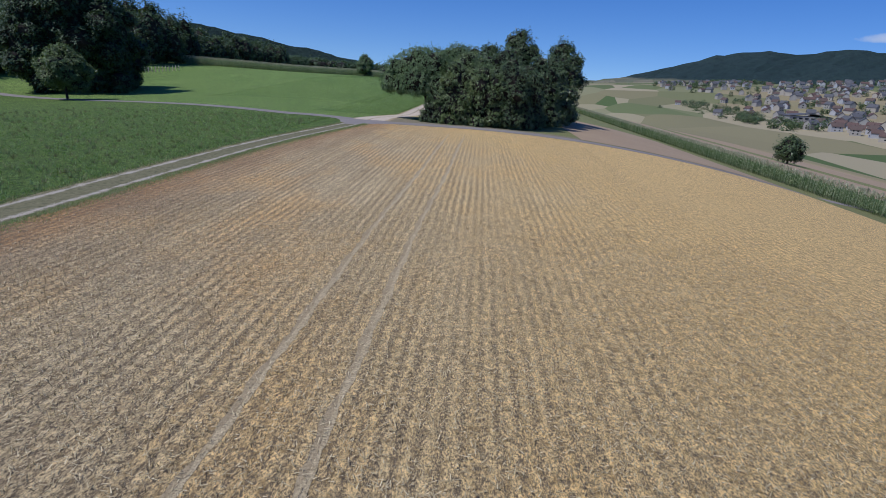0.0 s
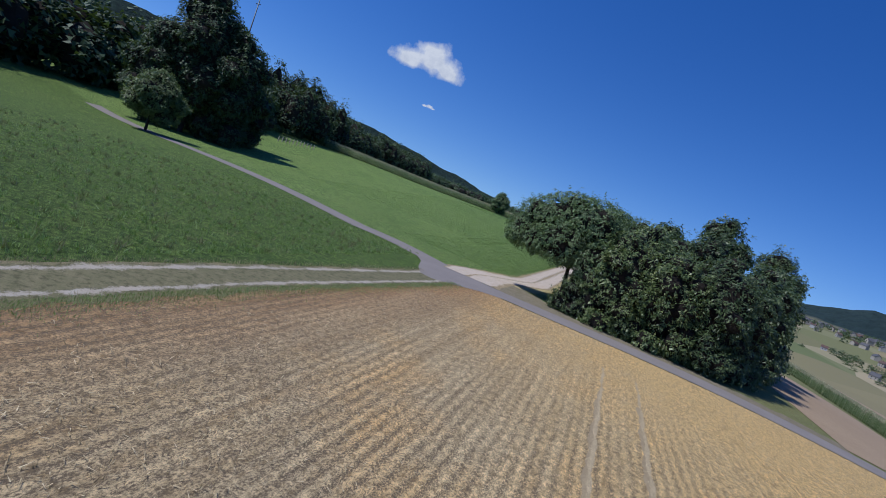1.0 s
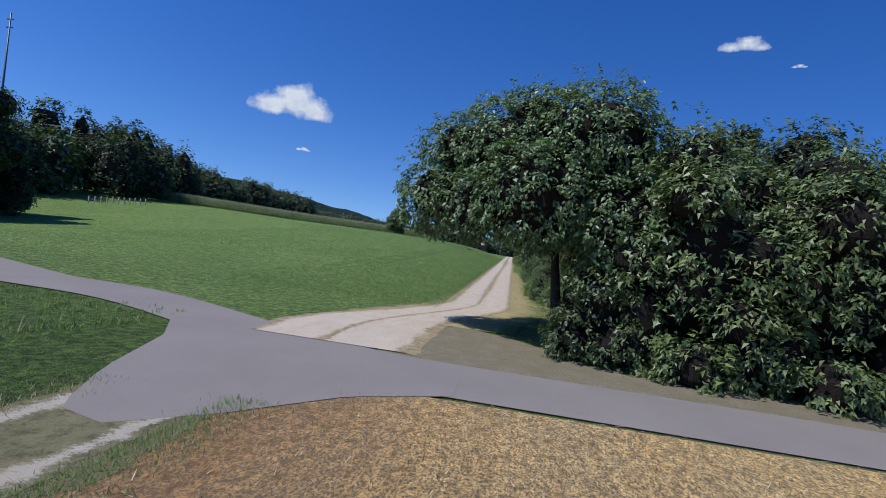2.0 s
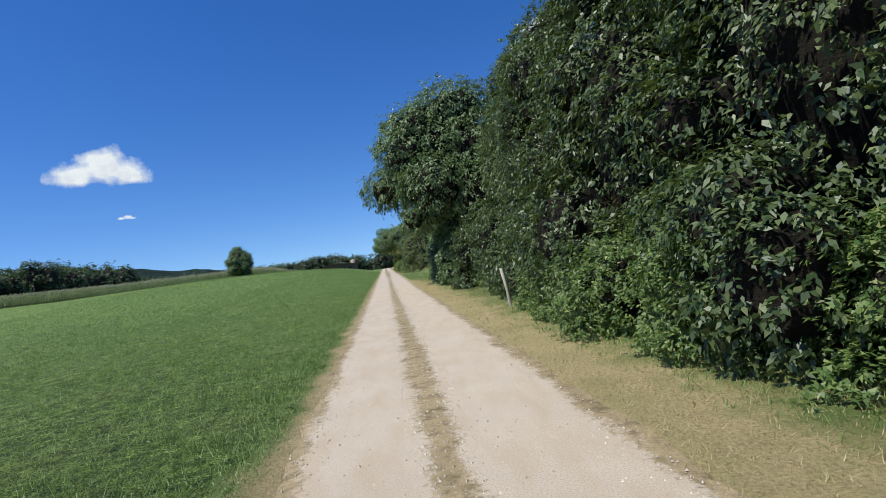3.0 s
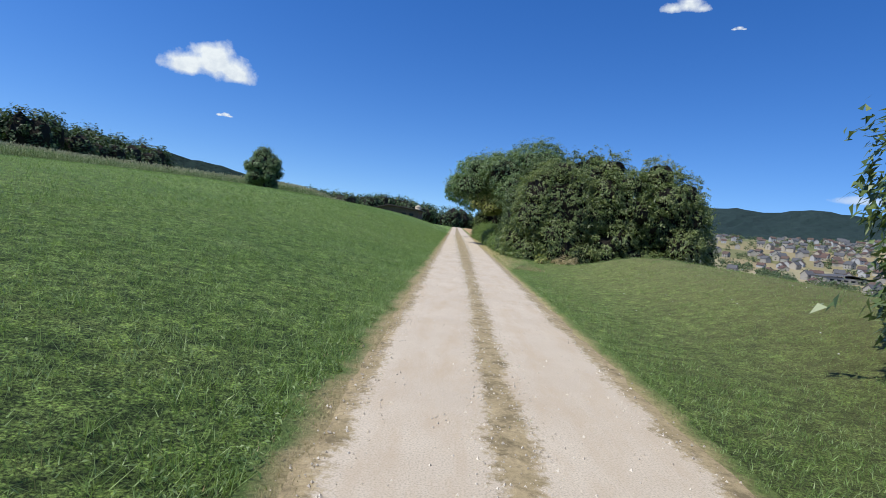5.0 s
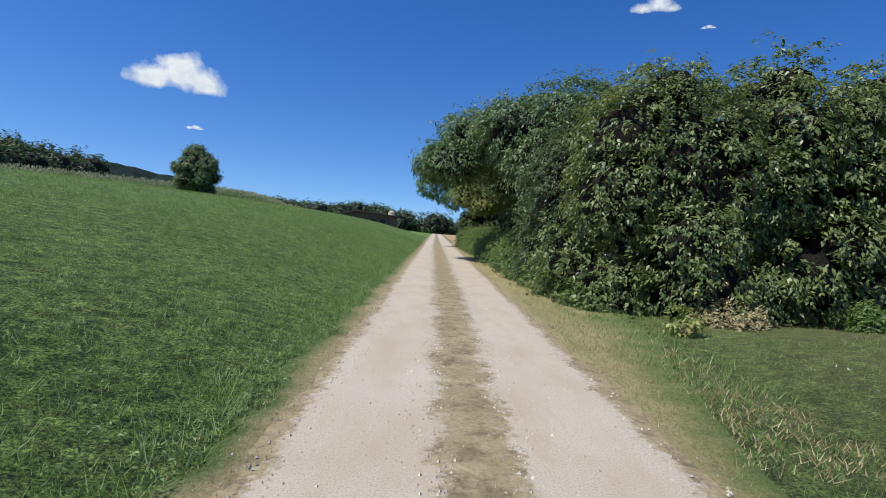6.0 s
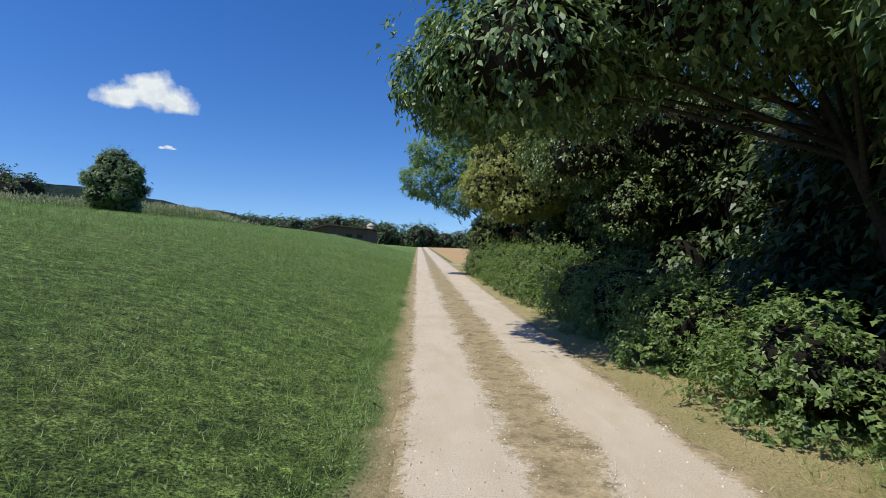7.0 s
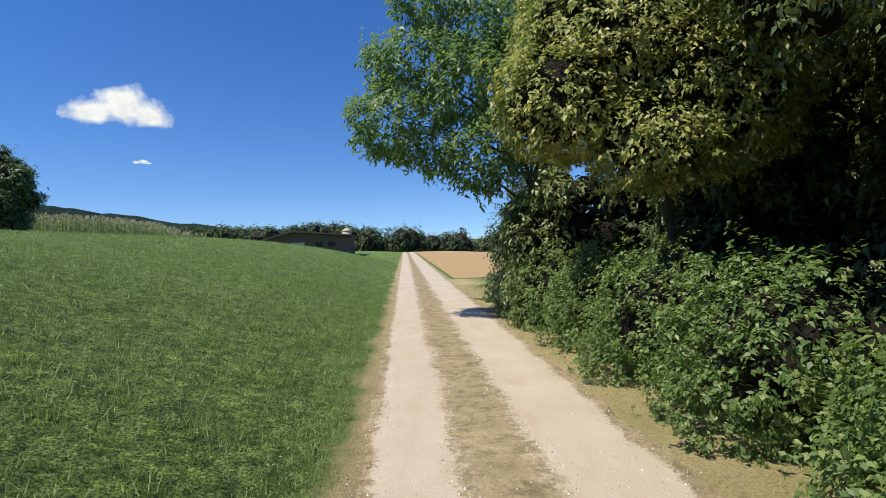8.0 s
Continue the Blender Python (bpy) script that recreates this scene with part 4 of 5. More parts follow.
for k, (x, y, hh, rr) in enumerate([(4.0, 106.4, 1.0, 0.85), (3.9, 108.4, 1.2, 0.95), (3.85, 110.6, 1.3, 1.0), (3.75, 113.2, 1.5, 1.1), (3.78, 116.2, 1.5, 1.2), (3.88, 119.5, 1.6, 1.3), (3.88, 122.5, 1.8, 1.4), (3.98, 125.6, 2.0, 1.4), (3.98, 128.4, 2.1, 1.5), (3.98, 131.2, 2.1, 1.5), (3.88, 134.0, 2.1, 1.5), (3.78, 136.8, 2.2, 1.5), (3.68, 139.6, 2.3, 1.4), (3.48, 142.2, 2.3, 1.3), (3.28, 144.8, 2.4, 1.3), (3.28, 147.6, 2.6, 1.3)]):
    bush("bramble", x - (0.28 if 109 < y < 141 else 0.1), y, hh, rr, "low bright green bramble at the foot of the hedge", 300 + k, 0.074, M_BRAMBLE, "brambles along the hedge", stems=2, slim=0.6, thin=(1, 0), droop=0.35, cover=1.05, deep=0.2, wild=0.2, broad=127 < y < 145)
for k, (x, y, hh, rr) in enumerate([(5.2, 21.6, 1.6, 1.0), (4.75, 24.2, 1.9, 1.2), (4.3, 26.9, 2.0, 1.25), (4.05, 29.6, 1.9, 1.2), (4.1, 32.2, 1.7, 1.1), (4.3, 34.8, 1.5, 1.0), (4.9, 38.6, 1.2, 0.9), (5.0, 43.0, 1.2, 0.9), (5.3, 46.8, 1.3, 1.0), (4.6, 62.6, 2.0, 1.1), (5.0, 66.4, 2.2, 1.2), (5.4, 70.6, 1.8, 1.2)]):
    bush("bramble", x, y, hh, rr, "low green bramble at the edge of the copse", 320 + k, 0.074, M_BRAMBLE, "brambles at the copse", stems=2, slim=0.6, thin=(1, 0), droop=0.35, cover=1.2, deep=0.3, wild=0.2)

# dry and yellowed growth at the near foot of the hedge
bush("dead_bush", 6.2, 104.6, 0.55, 0.8, "low brown dead bush at the foot of the hedge", 340, 0.07, M_DRY, stems=3, cover=0.8)
bush("yellowed_weed", 4.4, 103.0, 0.5, 0.3, "pale yellow wilting weed at the foot of the hedge", 341, 0.11, M_YELLOW, stems=3, cover=0.7)
bush("young_shrub", 9.4, 104.6, 0.8, 0.45, "small green seedling shrub before the hedge", 342, 0.07, M_BRAMBLE, stems=2)

# meadow tree, orchard tree and the dark tree group by the lane
tree("maple_tree", -45, 191, 9.6, 4.2, "round green tree alone at the edge of the meadow", 15, 0.27, M_WALNUT, 0.3, 0.05, lobes_n=17, wild=0.05, fill=0.82)
tree("fruit_tree", -62, 22, 9.2, 4.2, "small light green fruit tree beside the lane", 16, 0.28, M_HAZEL, 0.22, 0.2, wild=0.03)
for k, (x, y, hh, rr) in enumerate([(-81, 38, 19, 6.0), (-76, 42, 28, 9.0), (-70, 45, 22, 7.5), (-84, 50, 20, 7), (-75, 56, 15, 6.5)]):
    tree("oak_tree", x, y, hh, rr, "tall dark green broad tree in a dense group", 400 + k, 0.5, M_WOOD, 0.5, 0.03, group="dark tree group", cover=1.1, wild=0.02, fill=0.82)


def wood(name, spots, label, seed, leaf, material, heart=True, cover=1.1):
    """Many crowns of a far wood, as one body."""
    rng = np.random.default_rng(seed)
    parts, hearts = [], []
    for x, y, hh, rr in spots:
        z = float(land(x, y))
        lobes = [(x, y, z + hh * 0.50, rr * 0.9, rr * 0.9, hh * 0.48)]
        for k in range(5):
            a = rng.uniform(0, 6.28)
            lobes.append((x + rr * 0.62 * math.cos(a), y + rr * 0.62 * math.sin(a), z + hh * (0.25 + 0.13 * k), rr * 0.48, rr * 0.48, min(rr * 0.45, hh * 0.2)))
        parts.append(canopy(lobes, leaf, rng, cover=cover, tuft=5, slim=0.8, floor=z, deep=0.1, droop=0.4, sides=3))
        hearts += [(*l[:3], l[3] * 1.05, l[4] * 1.05, l[5] * 1.05) for l in lobes[:1]]
    ob = tagged(soup(name, np.concatenate(parts), material, 3), label, "wood", kind="stuff")
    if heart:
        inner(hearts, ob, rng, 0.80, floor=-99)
    return ob


rng = np.random.default_rng(5)
EDGE = [(-108, 108), (-104, 128), (-112, 150), (-114, 180), (-112, 212), (-118, 281), (-139, 371), (-161, 556)]
spots = []
for (x0, y0), (x1, y1) in zip(EDGE, EDGE[1:]):
    n = max(2, int(math.hypot(x1 - x0, y1 - y0) / 6))
    for k in range(n):
        for row in range(3):
            u = (k + rng.uniform(0, 1)) / n
            spots.append((x0 + (x1 - x0) * u - row * 8 + rng.uniform(-2, 2), y0 + (y1 - y0) * u + rng.uniform(-2, 2), (rng.uniform(10, 15) + row * 1.5) * (1.35 if y0 < 150 else 0.95 if y0 < 250 else 0.5), rng.uniform(3.5, 5.5)))
wood("edge_of_wood", spots, "dark green broadleaf wood behind the meadow", 21, 0.8, M_WOOD, cover=0.8)
spots = [(-112 - rng.uniform(0, 90), 100 - k * 3.4, rng.uniform(13, 19), rng.uniform(4.5, 6.5)) for k in range(46)] + [(-106 - rng.uniform(0, 14), 104 - k * 3.6, rng.uniform(11, 16), rng.uniform(4.5, 6.5)) for k in range(42)]
wood("side_wood", spots, "dark wood on the slope left of the lane", 22, 1.4, M_WOOD)
spots = [(-210 + 3.1 * k % 265 + rng.uniform(-4, 4), 430 + rng.uniform(-30, 60), rng.uniform(0.85, 1.15), rng.uniform(5, 8)) for k in range(150)]
spots = [(x, y, hh * (8 + 5.5 * float(smooth(-70, -30, x))), rr) for x, y, hh, rr in spots]
wood("far_wood", spots, "dark wood at the end of the track", 23, 1.3, M_WOOD, cover=0.8)


# ---- far hills ----
def ridge(name, dist, profile, label, material, foot=-60, seed=3):
    """A wooded ridge that stands at one distance; profile: bearing and crest height in degrees."""
    az = np.radians(np.linspace(profile[0][0], profile[-1][0], 220))
    el = np.interp(np.degrees(az), [p[0] for p in profile], [p[1] for p in profile])
    r = np.random.default_rng(seed)
    crest = dist * np.tan(np.radians(el)) + np.convolve(r.normal(0, 1, 224), np.ones(5) / 5, "valid") * dist * 0.0042 + 3
    rows, nrow = [], 14
    for k in range(nrow):
        u = k / (nrow - 1)
        d = dist * (0.80 + 0.20 * u)
        z = foot + (crest - foot) * (u ** 1.25)
        rows.append(np.stack([np.sin(az) * d, np.cos(az) * d, z + r.normal(0, dist * 0.0012, len(az)) * (0 < k < nrow - 1)], -1))
    n = len(az)
    V = np.concatenate(rows)
    i = np.arange(n * nrow).reshape(nrow, n)
    f = np.stack([i[:-1, :-1], i[:-1, 1:], i[1:, 1:], i[1:, :-1]], -1).reshape(-1, 4)
    ob = mesh_object(name, V.tolist(), f.tolist(), material)
    return tagged(ob, label, "hill", kind="structure")


M_HILL = two_scale("wooded_hill", (0.020, 0.042, 0.032), (0.032, 0.058, 0.042), (0.008, 0.018, 0.017), 0.012, 0.10, 1.0, 1.0, 14.0)
# distance haze is put into these base colours as a blue-green tint
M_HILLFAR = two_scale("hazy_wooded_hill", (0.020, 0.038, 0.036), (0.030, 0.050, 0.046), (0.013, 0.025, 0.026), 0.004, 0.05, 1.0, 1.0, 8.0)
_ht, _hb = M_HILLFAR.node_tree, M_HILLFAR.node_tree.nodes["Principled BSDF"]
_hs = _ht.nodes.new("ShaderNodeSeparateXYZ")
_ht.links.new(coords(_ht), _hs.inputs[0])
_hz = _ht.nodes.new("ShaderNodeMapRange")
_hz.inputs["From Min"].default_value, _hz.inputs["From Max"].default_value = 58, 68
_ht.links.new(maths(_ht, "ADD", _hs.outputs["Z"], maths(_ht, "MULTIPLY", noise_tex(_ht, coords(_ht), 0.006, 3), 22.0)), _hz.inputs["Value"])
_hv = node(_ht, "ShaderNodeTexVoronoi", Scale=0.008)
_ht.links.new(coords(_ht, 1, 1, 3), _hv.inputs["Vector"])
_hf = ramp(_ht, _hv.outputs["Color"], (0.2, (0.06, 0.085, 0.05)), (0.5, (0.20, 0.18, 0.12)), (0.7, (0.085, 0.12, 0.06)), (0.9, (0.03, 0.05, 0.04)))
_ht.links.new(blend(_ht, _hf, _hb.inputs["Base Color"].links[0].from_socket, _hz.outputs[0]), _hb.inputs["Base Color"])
ridge("mountain", 1100, [(-130, 6), (-75, 6.5), (-60, 6.0), (-50, 5.4), (-41, 4.7), (-33, 4.0), (-27, 3.4), (-20, 2.2), (-15, 1.5), (-9, 0.6), (0, 0.5), (8, -0.5)], "steep wooded mountain behind the meadow", M_HILL, -30)
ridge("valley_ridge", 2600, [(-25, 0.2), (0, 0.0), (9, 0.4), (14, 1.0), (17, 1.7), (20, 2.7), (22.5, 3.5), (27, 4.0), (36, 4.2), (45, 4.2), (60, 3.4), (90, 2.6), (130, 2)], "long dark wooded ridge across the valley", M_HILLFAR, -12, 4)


# ---- small growth on the ground ----
def blades(name, P, high, wide, rng, material, label, lean=0.45, category="grass"):
    """Single pointed blades standing at P (x, y)."""
    n = len(P)
    a = rng.uniform(0, 2 * math.pi, n)
    hgt = high * rng.uniform(0.5, 1.35, n)
    base = np.stack([P[:, 0], P[:, 1], land(P[:, 0], P[:, 1])], -1)
    side = np.stack([np.cos(a), np.sin(a), np.zeros(n)], -1) * (wide * rng.uniform(0.6, 1.3, n))[:, None]
    tip = base + np.stack([rng.normal(0, lean, n) * hgt, rng.normal(0, lean, n) * hgt, hgt], -1)
    co = np.stack([base - side, base + side, tip], 1).reshape(-1, 3)
    return tagged(soup(name, co, material, 3), label, category, kind="stuff")


def scatter(rng, n, x0, x1, y0, y1, power=1.0, clump=0.0):
    """Points in a box, thicker towards x0 by power, drawn into clumps."""
    u = rng.uniform(0, 1, n) ** power
    p = np.stack([x0 + (x1 - x0) * u, rng.uniform(y0, y1, n)], -1)
    if clump:
        c = p[rng.integers(0, max(1, n // 14), n)]
        p = np.where((rng.uniform(0, 1, n) < clump)[:, None], c + rng.normal(0, 0.075, (n, 2)), p)
    return p


g = np.random.default_rng(31)
P = scatter(g, 150000, -2.0, -15, 14, 160, 1.5, 0.92)
blades("meadow_tussocks", P, 0.15, 0.0045, g, M_GRASS, "longer tussocks of green grass in the meadow", 0.5)
P = np.concatenate([scatter(g, 170000, -1.9, -13, 14, 160, 1.6, 0.5), scatter(g, 16000, -1.75, -2.4, 10, 160)])
blades("meadow_grass", P, 0.060, 0.0055, g, M_GRASS, "thick short green meadow grass beside the track", 0.7)
P = scatter(g, 90000, -1.95, -11, 14, 156, 1.9, 0.75)
k = len(P)
c = np.stack([P[:, 0], P[:, 1], land(P[:, 0], P[:, 1]) + g.uniform(0.03, 0.13, k)], -1)
N = unit(g.normal(0, 0.45, (k, 3)) + (-0.1, -0.1, 1.0))
D = unit(np.cross(N, g.normal(0, 1, (k, 3))))
S, ln = np.cross(N, D), g.uniform(0.014, 0.032, k)[:, None]
tagged(soup("meadow_herbs", np.stack([c - D * ln, c + S * ln * 0.55, c + D * ln - (0, 0, 0.012)], 1).reshape(-1, 3), M_HERB, 3), "broad-leaved clover and herbs among the meadow grass", "herbs", kind="stuff")
P = np.concatenate([scatter(g, 60000, -2.2, -45, 132, 198, 1.0, 0.5), scatter(g, 60000, -12, -46, 40, 140, 1.2, 0.5)])
blades("far_meadow_grass", P, 0.13, 0.012, g, M_GRASS, "sunlit green grass further out in the meadow", 0.45)
blades("meadow_stalks", scatter(g, 5000, -2.2, -30, 16, 190, 1.4, 0.4), 0.18, 0.004, g, M_STALK, "pale seeding grass stalks in the meadow", 0.25)
P = scatter(g, 26000, 2.6, 16, 76, 107, 1.0, 0.7)
blades("right_meadow_stalks", P, 0.075, 0.0035, g, M_STALK, "thin brownish seeding grass on the bank", 0.4)
P = np.concatenate([scatter(g, 80000, 1.9, 14, 70, 107, 2.0, 0.6), scatter(g, 14000, 2.4, 6, 60, 80, 1.0, 0.5)])
blades("right_meadow_grass", P, 0.06, 0.0045, g, M_GRASS, "green grass of the meadow between copse and hedge", 0.6)
P = np.concatenate([scatter(g, 60000, 1.7, 4.3, 12, 74, 1.0, 0.3), scatter(g, 40000, 1.7, 3.7, 97, 160, 1.0, 0.3)])
blades("dry_verge_grass", P, 0.07, 0.007, g, M_DRY, "short dry yellow grass on the verge", 0.7)
P = np.concatenate([scatter(g, 14000, 2.6, 4.6, 14, 74, 0.7, 0.7), scatter(g, 14000, 2.2, 4.0, 99, 160, 0.7, 0.7)])
blades("verge_greens", P, 0.11, 0.008, g, M_GRASS, "green weeds at the foot of the shrubs", 0.5)
y = g.uniform(13, 165, 60000)
P = np.stack([track_mid(y) + sum(strip_edges(y)) / 2 + g.normal(0, 1, len(y)) * strip_half(y), y], -1)
P = P[np.sin(P[:, 1] * 2.3) + np.sin(P[:, 1] * 5.1 + 1) + g.normal(0, 0.5, len(P)) > -0.3]
blades("strip_grass", P, 0.045, 0.006, g, M_DRY, "trodden dry grass between the ruts", 0.9)
y = g.uniform(13, 165, 7000)
P = np.stack([track_mid(y) + sum(strip_edges(y)) / 2 + g.normal(0, 1, len(y)) * strip_half(y), y], -1)
P = P[np.sin(P[:, 1] * 1.9) + np.sin(P[:, 1] * 0.73) > 0.4]
blades("strip_weeds", P, 0.07, 0.006, g, M_GRASS, "green weeds between the ruts")
P = np.stack([-1.56 - np.abs(g.normal(0, 0.20, 50000)) + g.normal(0, 0.08, 50000), g.uniform(10, 160, 50000)], -1)
blades("left_edge_grass", P, 0.06, 0.005, g, M_DRY, "short dry grass along the gravel edge")
y = g.uniform(-64, -3, 16000)
P = np.stack([path_mid(y) + np.where(g.uniform(0, 1, len(y)) < 0.5, g.normal(1.5, 0.35, len(y)), g.normal(-1.3, 0.25, len(y))), y], -1)
blades("path_grass", P, 0.12, 0.008, g, M_DRY, "dry weeds along the field path")
y = g.uniform(-64, -3, 26000)
P = np.stack([path_mid(y) + 1.15 + np.abs(g.normal(0, 0.5, len(y))), y], -1)
blades("path_weeds", P, 0.11, 0.010, g, M_GRASS, "low green weeds between the path and the stubble")
P = scatter(g, 36000, -8.8, -34, -60, 4, 1.5, 0.75)
blades("lower_meadow_grass", P, 0.16, 0.018, g, M_GRASS, "tufted green grass left of the field path")

P = scatter(g, 9000, -9.0, -42, -48, -1, 1.2, 0.95)
blades("lower_meadow_stalks", P, 0.30, 0.016, g, M_STALK, "pale seeding tufts scattered through the meadow", 0.5)
P = scatter(g, 260, 4.0, 15, 80, 101, 1.0, 0.3)
fl = np.stack([P[:, 0], P[:, 1], land(P[:, 0], P[:, 1]) + g.uniform(0.10, 0.22, len(P))], -1)
an = g.uniform(0, 6.28, (len(P), 1)) + np.array([[0.0, 2.1, 4.2]])
fq = fl[:, None] + np.stack([np.cos(an), np.sin(an), 0.3 * np.sin(an * 2)], -1) * g.uniform(0.012, 0.028, (len(P), 1, 1))
tagged(soup("meadow_flowers", fq.reshape(-1, 3), M_PETAL, 3), "small white flower heads in the meadow", "flower", kind="stuff")

# straw: rows of cut stalks and loose litter
rows_x = np.arange(-6.2, 24, 0.36)
k = 90000
sx = rows_x[g.integers(0, len(rows_x), k)] + g.normal(0, 0.11, k)
sy = np.where(g.uniform(0, 1, k) < 0.45, g.uniform(-66, -46, k), -64 + 62.5 * g.uniform(0, 1, k))
keep = (sx > path_mid(sy) + 1.3) & (g.uniform(0.05, 1.1, k) < smooth(1.0, 7.0, sx - path_mid(sy)) + 0.1)
for o in (7.42, 9.25):
    keep &= np.abs(sx - tram(sy, o) + 0.08) > 0.13
blades("cut_stubble", np.stack([sx, sy], -1)[keep], 0.12, 0.012, g, M_STRAW, "short cut straw stalks in rows", 0.35, "stubble")
k = 76000
P = np.stack([g.uniform(-6.0, 26, k), np.where(g.uniform(0, 1, k) < 0.4, g.uniform(-66, -48, k), -66 + 65 * g.uniform(0, 1, k))], -1)
P = P[g.uniform(0.02, 1.1, len(P)) < smooth(1.2, 7.5, P[:, 0] - path_mid(P[:, 1]))]
a = g.uniform(0, math.pi * 2, len(P))
ln = g.uniform(0.07, 0.22, len(P))
base = np.stack([P[:, 0], P[:, 1], land(P[:, 0], P[:, 1]) + 0.05 + g.uniform(0, 0.05, len(P))], -1)
d = np.stack([np.cos(a) * ln, np.sin(a) * ln, g.normal(0, 0.03, len(P))], -1)
w = np.stack([-np.sin(a), np.cos(a), np.zeros(len(P))], -1) * 0.010
tagged(soup("straw_litter", np.stack([base - w, base + w, base + d], 1).reshape(-1, 3), M_STRAW, 3), "loose pale straw lying on the field", "straw", kind="stuff")

# stones on the track
k = 42000
y = g.uniform(8, 150, k)
lo, hi = strip_edges(y)
kind = g.uniform(0, 1, k)
off = np.where(kind < 0.25, lo + g.normal(-0.02, 0.10, k), np.where(kind < 0.5, hi + g.normal(0.02, 0.10, k), np.where(kind < 0.68, -1.46 - g.normal(0, 0.13, k), np.where(kind < 0.8, 1.52 + g.normal(0, 0.12, k), g.uniform(-1.6, 1.6, k)))))
x = track_mid(y) + off
r = 0.005 + 0.014 * g.uniform(0, 1, k) ** 2.2
c = np.stack([x, y, land(x, y) + 0.052 + r * 0.3], -1)
tet = np.array([(1, 0.2, -0.4), (-0.6, 0.8, -0.4), (-0.5, -0.9, -0.4), (0.1, 0.05, 0.7)])
rot = g.uniform(0, 6.28, k)
q = np.stack([tet[:, 0][None] * np.cos(rot)[:, None] - tet[:, 1][None] * np.sin(rot)[:, None], tet[:, 0][None] * np.sin(rot)[:, None] + tet[:, 1][None] * np.cos(rot)[:, None], np.repeat(tet[:, 2][None], k, 0)], -1)
V = c[:, None] + q * r[:, None, None]
F = V[:, [0, 1, 3, 1, 2, 3, 2, 0, 3]].reshape(-1, 3)
tagged(soup("track_stones", F, M_STONE, 3), "small loose limestone chips on the track", "gravel", kind="stuff")


# ---- maize ----
def maize(name, rows, label, seed, step, high, n_leaf=7):
    """Rows of maize plants: a stalk, arching leaves and a tassel each. rows: ((x0, y0), (x1, y1))."""
    r = np.random.default_rng(seed)
    out, tassels = [], []
    for (x0, y0), (x1, y1) in rows:
        n = int(math.hypot(x1 - x0, y1 - y0) / step)
        u = (np.arange(n) + r.uniform(-0.3, 0.3, n)) / n
        px, py = x0 + (x1 - x0) * u + r.normal(0, 0.1, n), y0 + (y1 - y0) * u + r.normal(0, 0.1, n)
        b = np.stack([px, py, land(px, py)], -1)
        hh = high * r.uniform(0.85, 1.12, n)
        up = np.stack([np.zeros(n), np.zeros(n), hh], -1)
        out.append(np.stack([b - (0.03, 0, 0), b + (0.03, 0, 0), b + up + (0.02, 0, 0), b + up - (0.02, 0, 0)], 1))
        for k in range(n_leaf):
            a = r.uniform(0, 6.28, n)
            f = b + up * ((0.18 + 0.75 * k / n_leaf) * r.uniform(0.9, 1.1, n))[:, None]
            ln = 0.75 * r.uniform(0.7, 1.2, n)
            dv = np.stack([np.cos(a) * ln, np.sin(a) * ln, 0.15 * ln], -1)
            sd = np.stack([-np.sin(a), np.cos(a), np.zeros(n)], -1) * 0.06
            out.append(np.stack([f, f + dv * 0.55 + sd + (0, 0, 0.22), f + dv - (0, 0, 0.10), f + dv * 0.55 - sd + (0, 0, 0.20)], 1))
        for k in range(2):
            f = b + up * r.uniform(0.97, 1.03, n)[:, None]
            tip = np.stack([r.normal(0, 0.12, n), r.normal(0, 0.12, n), np.full(n, 0.36)], -1)
            w = np.array((0.05, 0.03 * (-1) ** k, 0.0))
            tassels.append(np.stack([f - w, f + w, f + tip + w * 0.6, f + tip - w * 0.6], 1))
    ob = tagged(soup(name, np.concatenate(out).reshape(-1, 3), M_CORN, 4), label, "maize", kind="stuff")
    soup("tassels", np.concatenate(tassels).reshape(-1, 3), M_TASSEL, 4, ob)
    return ob


rows = []
for k in range(1, 12):
    o = k * 1.5
    rows.append(((-99 - o * 0.75, 131 + o * 0.66), (-30 - o * 0.75, 213 + o * 0.66)))
maize("maize_field", rows, "strip of tall green maize along the top of the meadow", 41, 0.30, 2.5, 7)
rows = [((63.4 - k * 0.75, -20), (55.5 - k * 0.75, 330)) for k in range(5)]
maize("maize_strip", rows, "narrow strip of tall green maize on the slope", 42, 0.4, 2.2, 5)

# ---- farm ----
def box(bm, x0, x1, y0, y1, z0, z1):
    v = [bm.verts.new(p) for p in ((x0, y0, z0), (x1, y0, z0), (x1, y1, z0), (x0, y1, z0), (x0, y0, z1), (x1, y0, z1), (x1, y1, z1), (x0, y1, z1))]
    for f in ((0, 3, 2, 1), (4, 5, 6, 7), (0, 1, 5, 4), (1, 2, 6, 5), (2, 3, 7, 6), (3, 0, 4, 7)):
        bm.faces.new([v[i] for i in f])
    return bm


def prism(bm, profile, y0, y1):
    """A profile of (x, z) drawn out along y."""
    lo = [bm.verts.new((x, y0, z)) for x, z in profile]
    hi = [bm.verts.new((x, y1, z)) for x, z in profile]
    n = len(profile)
    bm.faces.new(lo)
    bm.faces.new(hi[::-1])
    for i in range(n):
        bm.faces.new((lo[i], hi[i], hi[(i + 1) % n], lo[(i + 1) % n]))
    return bm


